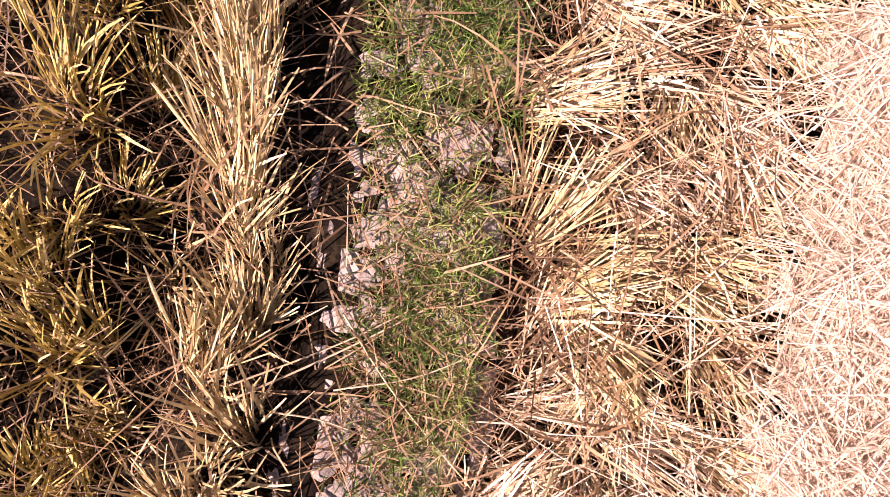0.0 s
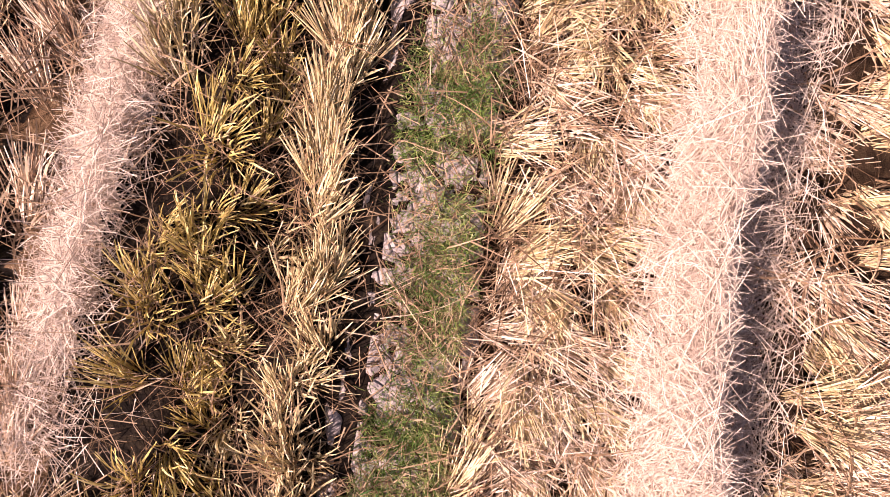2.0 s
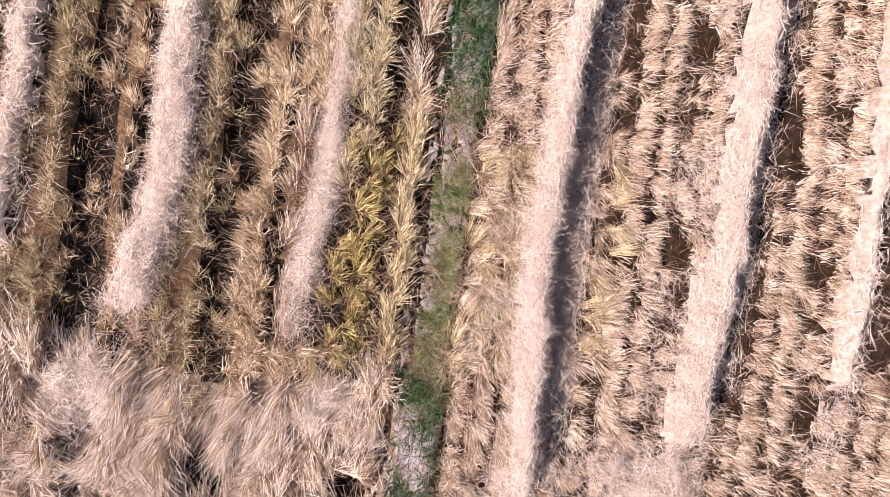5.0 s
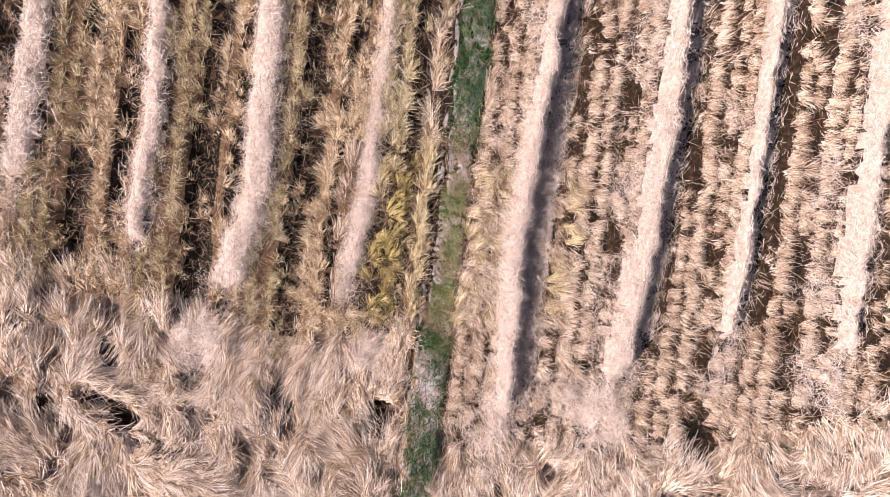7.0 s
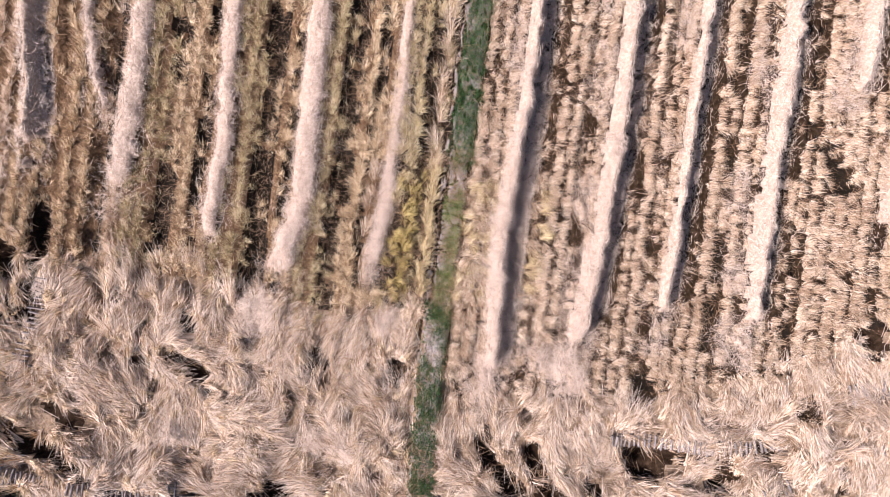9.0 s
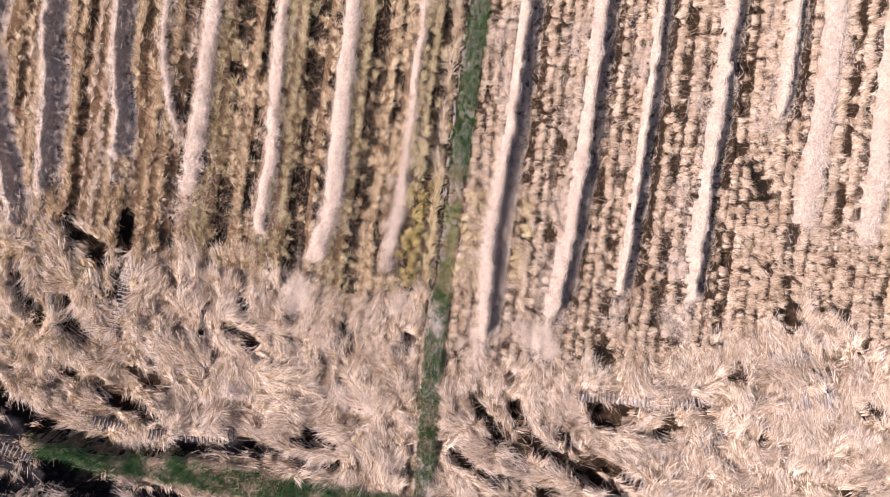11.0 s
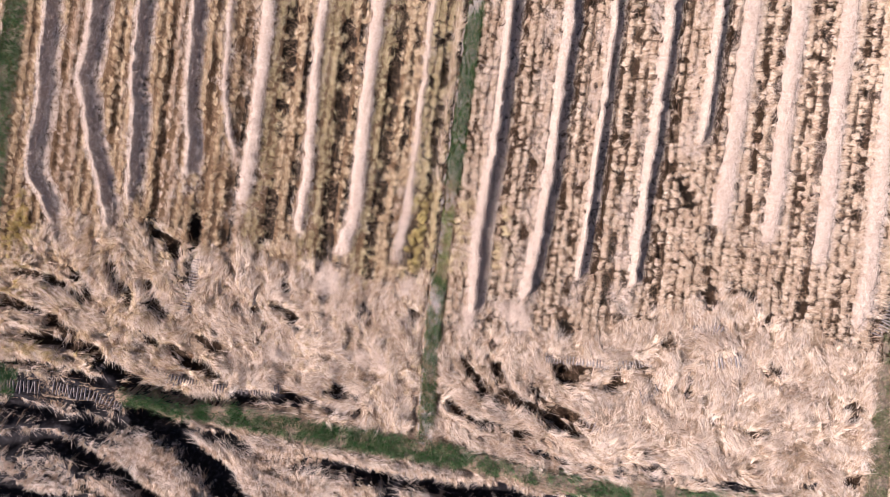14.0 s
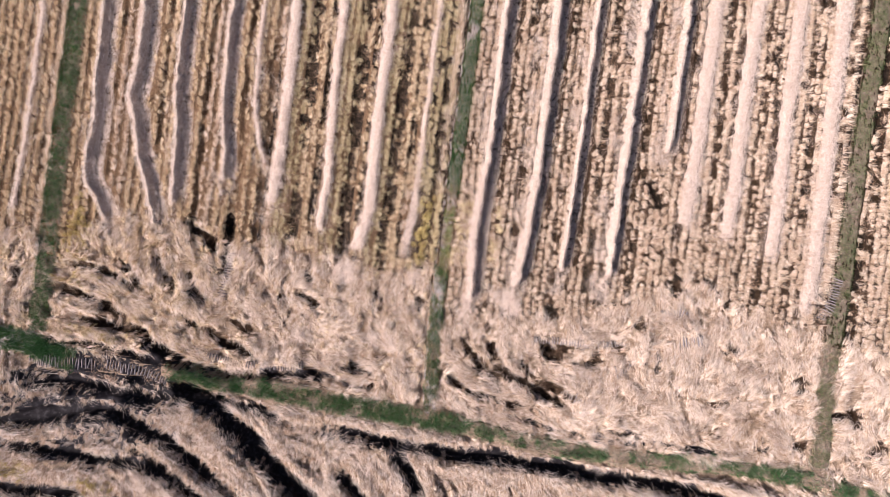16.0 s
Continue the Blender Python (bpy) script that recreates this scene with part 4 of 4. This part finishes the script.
edge_row(-15.1, -1.8, 11.5, 292)
OLIVE_LABEL = "olive-yellow rice stubble standing beside a straw windrow"
GOLD_LABEL, TAN_LABEL = "golden rice stubble standing in rows between straw windrows", "tan rice stubble pressed over between straw windrows"
EDGES = [-18.5, -15.9, -14.65, -13.3, -12.85, -12.1, -11.1, -10.5, -9.5, -8.8, -7.15, -6.55, -5.75, -4.7, -3.9, -3.0, -2.3, -1.35, -0.1, 1.2, 3.0, 4.3, 6.1, 7.6, 8.7, 10.2, 11.8, 13.4, 14.6, 19]
WESTLAID = [(-12.85, -12.1), (-9.5, -8.8), (-7.15, -6.55)]
for k, (lo, hi) in enumerate(zip(EDGES, EDGES[1:])):
    olive = lo in (-1.35, -3.0, -4.7, -6.55)
    stubble("stubble_strip", lo, hi, 300 + k, OLIVE if olive else TAN if lo > -0.2 or (lo, hi) in WESTLAID else GOLD, OLIVE_LABEL if olive else TAN_LABEL if lo > -0.2 or (lo, hi) in WESTLAID else GOLD_LABEL)


# ---- the rice hills close under the start ----
def rice_hill(seed, stems, el0, spread, length, mat, leaves, thick=1.0):
    """One hill of cut rice: hollow stems fanning out, leaning along +x, with dry leaves hanging about them."""
    rng = np.random.default_rng(seed)
    r, a = 0.05 * np.sqrt(rng.random(stems)), rng.uniform(0, 6.28, stems)
    x, y = r * np.cos(a), r * np.sin(a)
    vx = math.cos(el0) + spread * 8 * x + rng.normal(0, 0.14, stems)
    vy = spread * 8 * y + rng.normal(0, 0.14, stems)
    az, el = np.arctan2(vy, vx), np.arctan2(math.sin(el0) + rng.normal(0, 0.08, stems), np.hypot(vx, vy))
    root = np.stack([x, y, np.full(stems, -0.01)], -1)
    st = tubes(root, az, el, length * rng.uniform(0.55, 1.12, stems), rng.uniform(0.0042, 0.0068, stems) * thick, np.radians(rng.uniform(0, 18, stems)), 2, rng)
    # leaf sheaths clinging to the stems
    k = stems // 2
    sh = ribbons(root[:k] + np.stack([np.cos(az[:k]) * np.cos(el[:k]), np.sin(az[:k]) * np.cos(el[:k]), np.sin(el[:k])], -1) * 0.45 * length,
                 az[:k] + rng.normal(0, 0.25, k), el[:k] - rng.uniform(0, 0.3, k), length * rng.uniform(0.3, 0.6, k), rng.uniform(0.007, 0.012, k), np.radians(rng.uniform(5, 40, k)), 3, rng, 0.3)
    lr = rng.normal(0, 0.05, (leaves, 2))
    lroot = np.stack([lr[:, 0], lr[:, 1], rng.uniform(0.02, 0.14, leaves)], -1)
    lf = ribbons(lroot, rng.uniform(0, 6.28, leaves), np.radians(rng.normal(25, 25, leaves)), rng.uniform(0.12, 0.34, leaves), rng.uniform(0.004, 0.009, leaves), np.radians(rng.normal(60, 45, leaves)), 4, rng, 0.25)
    return merged("stem_tuft", st, sh), merged("leaf_tuft", lf)


def hill_thing(meshes, mat, m, label):
    ob = tagged(new("rice_clump"), label, "rice clump", "rice clumps by the bund")
    part("stem_tuft", meshes[0], mat, ob)
    part("leaf_tuft", meshes[1], LEAF, ob)
    ob.matrix_basis = m
    return ob


LEFT_HILLS = [rice_hill(400 + k, 50, radians(60), 0.8, 0.27, YELLOW, 12) for k in range(7)]
EDGE_HILLS = [rice_hill(420 + k, 50, radians(56), 0.4, 0.32, CREAM, 14) for k in range(5)]
RIGHT_HILLS = [rice_hill(440 + k, 42, radians(34), 0.6, 0.27, TAN, 16, 0.95) for k in range(8)]
rng = np.random.default_rng(470)
for hx in np.concatenate([np.arange(NEAR[0] + 0.05, -0.64, 0.18), [-0.48], np.arange(0.2, NEAR[1], 0.15)]):
    for hy in np.arange(NEAR[2], NEAR[3], 0.11 if hx == -0.48 else 0.18 if hx < 0 else 0.15):
        x, y = hx + rng.normal(0, 0.045), hy + rng.normal(0, 0.045)
        one = np.array([x]), np.array([y])
        along_bund = hx == -0.48
        if not along_bund and (not is_near(x, y) or rng.random() > float(((1 - at(STRAW, *one)) * (1 - smooth01(0.3, 0.6, at(BARE, *one))))[0])):
            continue
        if not along_bund and -0.80 < x < -0.62 and rng.random() < 0.3:        # a gap where the mud shows
            continue
        if abs(x + 1.38) < 0.2:        # the flat windrow lies here
            continue
        az, el = (float(q[0]) for q in lean(*one))
        if along_bund:
            me, mat, az, label = EDGE_HILLS[int(rng.integers(5))], CREAM, radians(78) + rng.normal(0, 0.22), "pale rice stubble clump leaning along the bund"
        elif x < -1.45:
            me, mat, az, label = RIGHT_HILLS[int(rng.integers(4)) * 2], TAN, radians(85) + rng.normal(0, 0.4), "tan rice stubble clump pressed along the row"
        elif x < 0:
            k = int(rng.integers(7))
            me, mat, az, label = LEFT_HILLS[k], OLIVE if k % 3 == 2 else YELLOW, az + rng.normal(0, 0.7), "golden green-tinged rice stubble clump, cut short"
        else:
            k = int(rng.integers(8))
            me, mat, label = RIGHT_HILLS[k], (TAN, CREAM)[k % 2], "tan rice stubble clump pressed over sideways"
            az += rng.normal(0, 0.5)
        z = float(at(Z, *one)[0])
        hill_thing(me, mat, pose(x, y, z, rng.normal(0, 6), rng.normal(0, 6), math.degrees(az)) @ Matrix.Scale(rng.uniform(0.85, 1.15), 4), label)


# ---- the trampled headland and the field beyond the cross bund ----
def flow(x, y):
    i = np.clip(((x - X0) / STEP).astype(int), 0, len(GX) - 1)
    j = np.clip(((y - Y0) / STEP).astype(int), 0, len(GY) - 1)
    flip = np.where(vnoise(x, y, 1.2, 48, 2) > 0, math.pi, 0)
    return FLOW[i, j] + flip + 0.9 * vnoise(x, y, 1.0, 42, 2)


def lodged(name, x0, x1, y0, y1, per_m2, seed, zone, mat, label, el=12.0, lo=0.22, hi=0.5, wide=1.0):
    rng = np.random.default_rng(seed)

    def keep(x, y):
        thin = smooth01(-0.9, 0.3, at(COMB, x, y))
        return at(zone, x, y) * (1 - 0.8 * at(MUDDY, x, y)) * (1 - smooth01(0.25, 0.7, at(RUT, x, y))) * (1 - smooth01(0.4, 0.8, at(BUND, x, y))) * (0.05 + 0.95 * thin)

    x, y = scatter(rng, x0, x1, y0, y1, per_m2, keep)
    n = len(x)
    az = flow(x, y) + rng.normal(0, 0.35, n)
    root = np.stack([x, y, at(Z, x, y) + rng.uniform(0, 0.06, n)], -1)
    lot = ribbons(root, az, np.radians(rng.normal(el, 9, n)), rng.uniform(lo, hi, n), rng.uniform(0.0025, 0.0045, n) * wide * widen(x, y), np.radians(rng.uniform(-5, 25, n)), 1, rng, 0.7)
    ob = part(name, merged(name, lot), mat)
    tagged(ob, label, "straw", "", "stuff")


def tufts(name, x0, x1, y0, y1, seed, zone, mat, label, hill=0.13, stems=26, el=15.0, lo=0.2, hi=0.46, drift=None, loose=0.55):
    """Bundles of stems pressed over together, with dark gaps between them."""
    rng = np.random.default_rng(seed)
    hx, hy = np.meshgrid(np.arange(x0, x1, hill), np.arange(y0, y1, hill), indexing="ij")
    hx, hy = hx.ravel() + rng.normal(0, 0.06, hx.size), hy.ravel() + rng.normal(0, 0.06, hy.size)
    gaps = 0.35 * vnoise(hx, hy, 0.45, 43, 3) + 0.4 * at(COMB, hx, hy)
    keep = at(zone, hx, hy) * (1 - 0.85 * at(MUDDY, hx, hy)) * (1 - smooth01(0.3, 0.8, at(RUT, hx, hy))) * (1 - smooth01(0.3, 0.7, at(BUND, hx, hy))) * (0.06 + 0.94 * smooth01(-0.5, -0.1, gaps))
    ok = rng.random(len(hx)) < keep
    hx, hy = hx[ok], hy[ok]
    m, n = len(hx), len(hx) * stems
    rep = lambda v: np.repeat(v, stems)
    az = rep((flow(hx, hy) if drift is None else drift + 0.9 * vnoise(hx, hy, 1.5, 44, 2)) + rng.normal(0, loose, m)) + rng.normal(0, 0.22, n)
    x, y = rep(hx) + rng.normal(0, 0.04, n), rep(hy) + rng.normal(0, 0.04, n)
    e = np.radians(rep(rng.normal(el, 10, m)) + rng.normal(0, 9, n))
    root = np.stack([x, y, at(Z, x, y) + rng.uniform(0, 0.04, n)], -1)
    lot = blades(root, az, e, rep(rng.uniform(lo, hi, m)) * rng.uniform(0.6, 1.1, n), rng.uniform(0.007, 0.012, n) * widen(x, y), rng)
    tagged(part(name, merged(name, lot), mat), label, "straw", "", "stuff")


FLAT = "pale rice straw trampled flat in swirls on the headland"
for k, (x0, x1, y0, y1) in enumerate([(-14.3, -7.4, -6.6, 0.6), (-7.4, -0.4, -6.6, -0.4), (0.3, 7.2, -7.0, -1.4), (7.2, 14.2, -7.0, 0.6), (14.7, 19, -7.6, -1.2), (-19, -14.9, -6, -0.8)]):
    tufts("trampled_straw", x0, x1, y0, y1, 501 + k, HEAD, MIXED, FLAT)
    lodged("loose_trampled_straw", x0, x1, y0, y1, 600, 511 + k, HEAD, PALE, "loose straw strewn over the trampled headland")
    tufts("trampled_stubble", x0, x1, y0, y1, 521 + k, HEAD, TAN if x0 > 0 else GOLD, "bent stubble tufts among trampled straw", 0.24, 24, 40, 0.14, 0.28)
WEST = HEAD * smooth01(-6.5, -9.5, MX)
tufts("trampled_stubble", -19, -7, -6.2, 0.6, 531, WEST, GOLD, "golden stubble bent over between the turning tracks", 0.13, 24, 38, 0.14, 0.3)
tufts("matted_straw", -17.5, 18, -12.2, -6.2, 541, SOUTH, MIXED, "matted pale straw and stubble between muddy trenches", 0.12, 26, 40, 0.12, 0.28, -1.0)
for k, (x, y, rx, ry) in enumerate([(-13.6, -1.7, 0.5, 1.1), (-13.4, -3.35, 0.7, 0.25), (-12.4, -5.2, 1.4, 0.28), (-14.9, -10.5, 0.9, 0.35), (-11.8, -10.8, 0.7, 0.25)]):
    patch = np.clip(1.4 - np.hypot((MX - x) / rx, (MY - y) / ry) + 0.3 * vnoise(MX, MY, 0.3, 46), 0, 1)
    tufts("green_tinged_stubble", x - 1.5 * rx, x + 1.5 * rx, y - 1.5 * ry, y + 1.5 * ry, 551 + k, patch, YELLOW, "yellow-green stubble left standing on a strip", 0.13, 34, 62, 0.12, 0.24)
lodged("loose_matted_straw", -17.5, 18, -12.2, -6.2, 600, 542, SOUTH, PALE, "loose straw between muddy trenches")


# ---- tread marks of the harvester's rubber tracks ----
def lug_mesh(w):
    bm = bmesh.new()
    bmesh.ops.create_cube(bm, size=1.0, matrix=Matrix.Diagonal((w, 0.046, 0.05, 1)))
    for v in bm.verts:
        if v.co.z > 0:
            v.co.y *= 0.55
            v.co.x *= 0.94
    bmesh.ops.bevel(bm, geom=bm.edges[:], offset=0.006, segments=1, affect="EDGES")
    me = bpy.data.meshes.new("lug_ridge")
    bm.to_mesh(me)
    bm.free()
    me.materials.append(LUGMUD)
    return me


def tread(points, w, seed, pitch=0.1):
    line = rounded(points, 12)
    rng = np.random.default_rng(seed)
    s = np.concatenate([[0], np.cumsum(np.hypot(*np.diff(line, axis=0).T))])
    ob = tagged(new("tread_mark"), "crawler tread print with ridges of pressed grey mud", "tread mark", "tread marks")
    meshes = [lug_mesh(w * f) for f in (0.85, 1.0, 1.1)]
    for t in np.arange(0, s[-1], pitch):
        x, y = np.interp(t, s, line[:, 0]), np.interp(t, s, line[:, 1])
        x2, y2 = np.interp(t + 0.02, s, line[:, 0]), np.interp(t + 0.02, s, line[:, 1])
        if (x2, y2) == (x, y):
            break
        z = float(at(Z, np.array([x]), np.array([y]))[0]) + 0.012
        p = part("lug_ridge", meshes[int(rng.integers(3))], None, ob)
        p.matrix_basis = pose(x + rng.normal(0, 0.008), y + rng.normal(0, 0.008), z + 0.04 + rng.normal(0, 0.006), rng.normal(0, 5), rng.normal(0, 5),
                              math.degrees(math.atan2(y2 - y, x2 - x)) + 90 + rng.normal(0, 4))
    return ob


tread([(-7.75, -1.7), (-7.85, -2.4), (-7.95, -3.5)], 0.32, 601)
tread([(-9.0, -5.35), (-8.0, -5.6), (-7.1, -5.66)], 0.30, 602)
tread([(-6.7, -5.62), (-5.8, -5.64), (-4.7, -5.46)], 0.30, 603)
tread([(3.6, -3.45), (4.8, -3.4), (5.4, -3.36)], 0.26, 604)
tread([(5.5, -3.42), (6.3, -3.30), (7.0, -3.12)], 0.30, 605)
tread([(6.7, -4.25), (7.3, -3.95)], 0.42, 606)
tread([(8.2, -2.0), (8.7, -1.85), (9.2, -2.0)], 0.40, 607)
tread([(8.9, -2.9), (9.7, -2.7)], 0.36, 608)
tread([(5.0, -5.35), (5.7, -5.45)], 0.34, 609)
tread([(7.3, -6.72), (8.4, -6.75), (9.6, -6.75)], 0.22, 610)
tread([(14.35, 0.1), (14.2, -0.7), (14.0, -1.4)], 0.34, 611)
tread([(-14.8, -6.5), (-13.4, -6.42), (-12.2, -6.35)], 0.42, 612, 0.11)
tread([(-11.8, -6.3), (-10.6, -6.35), (-9.6, -6.6)], 0.40, 613, 0.11)


# ---- single long straws lying across the bund ----
def long_straw(points, thick, mat, label):
    line = rounded([p[:2] for p in points], 6)
    zs = np.interp(np.linspace(0, 1, len(line)), np.linspace(0, 1, len(points)), [p[2] for p in points])
    bm = bmesh.new()
    rings = []
    for k, (x, y) in enumerate(line):
        a = line[min(k + 1, len(line) - 1)] - line[max(k - 1, 0)]
        a = a / np.hypot(*a)
        r = thick * (1 - 0.5 * k / len(line)) / 2
        rings.append([bm.verts.new((x - a[1] * r * math.cos(q), y + a[0] * r * math.cos(q), zs[k] + r * math.sin(q))) for q in np.arange(5) * 1.2566])
    for a, b in zip(rings, rings[1:]):
        for c in range(5):
            bm.faces.new((a[c], a[(c + 1) % 5], b[(c + 1) % 5], b[c]))
    bm.faces.new(rings[0][::-1]); bm.faces.new(rings[-1])
    tagged(part("straw_stalk", bm, mat), label, "straw stalk", "long straws on the bund")


long_straw([(-0.42, -0.24, 0.17), (-0.2, -0.11, 0.12), (0.01, 0.03, 0.10)], 0.006, TAN, "long dry straw lying across the bund")
long_straw([(-0.43, -0.21, 0.16), (-0.2, -0.09, 0.12), (-0.03, 0.02, 0.10)], 0.005, TAN, "long dry straw lying across the bund")
long_straw([(-0.2, -0.02, 0.12), (-0.05, -0.2, 0.11), (0.15, -0.39, 0.10)], 0.006, GOLD, "long yellow straw lying across the bund")
long_straw([(-0.33, -0.27, 0.12), (-0.2, -0.28, 0.11), (-0.02, -0.33, 0.10)], 0.005, TAN, "long dry straw lying across the bund")
long_straw([(-0.20, -0.20, 0.12), (0.0, -0.14, 0.11), (0.2, -0.02, 0.11)], 0.004, TAN, "thin dry straw lying across the bund")
long_straw([(0.02, -0.08, 0.11), (0.01, -0.2, 0.10), (0.0, -0.32, 0.10)], 0.005, LEAF, "thin dry straw lying along the bund")
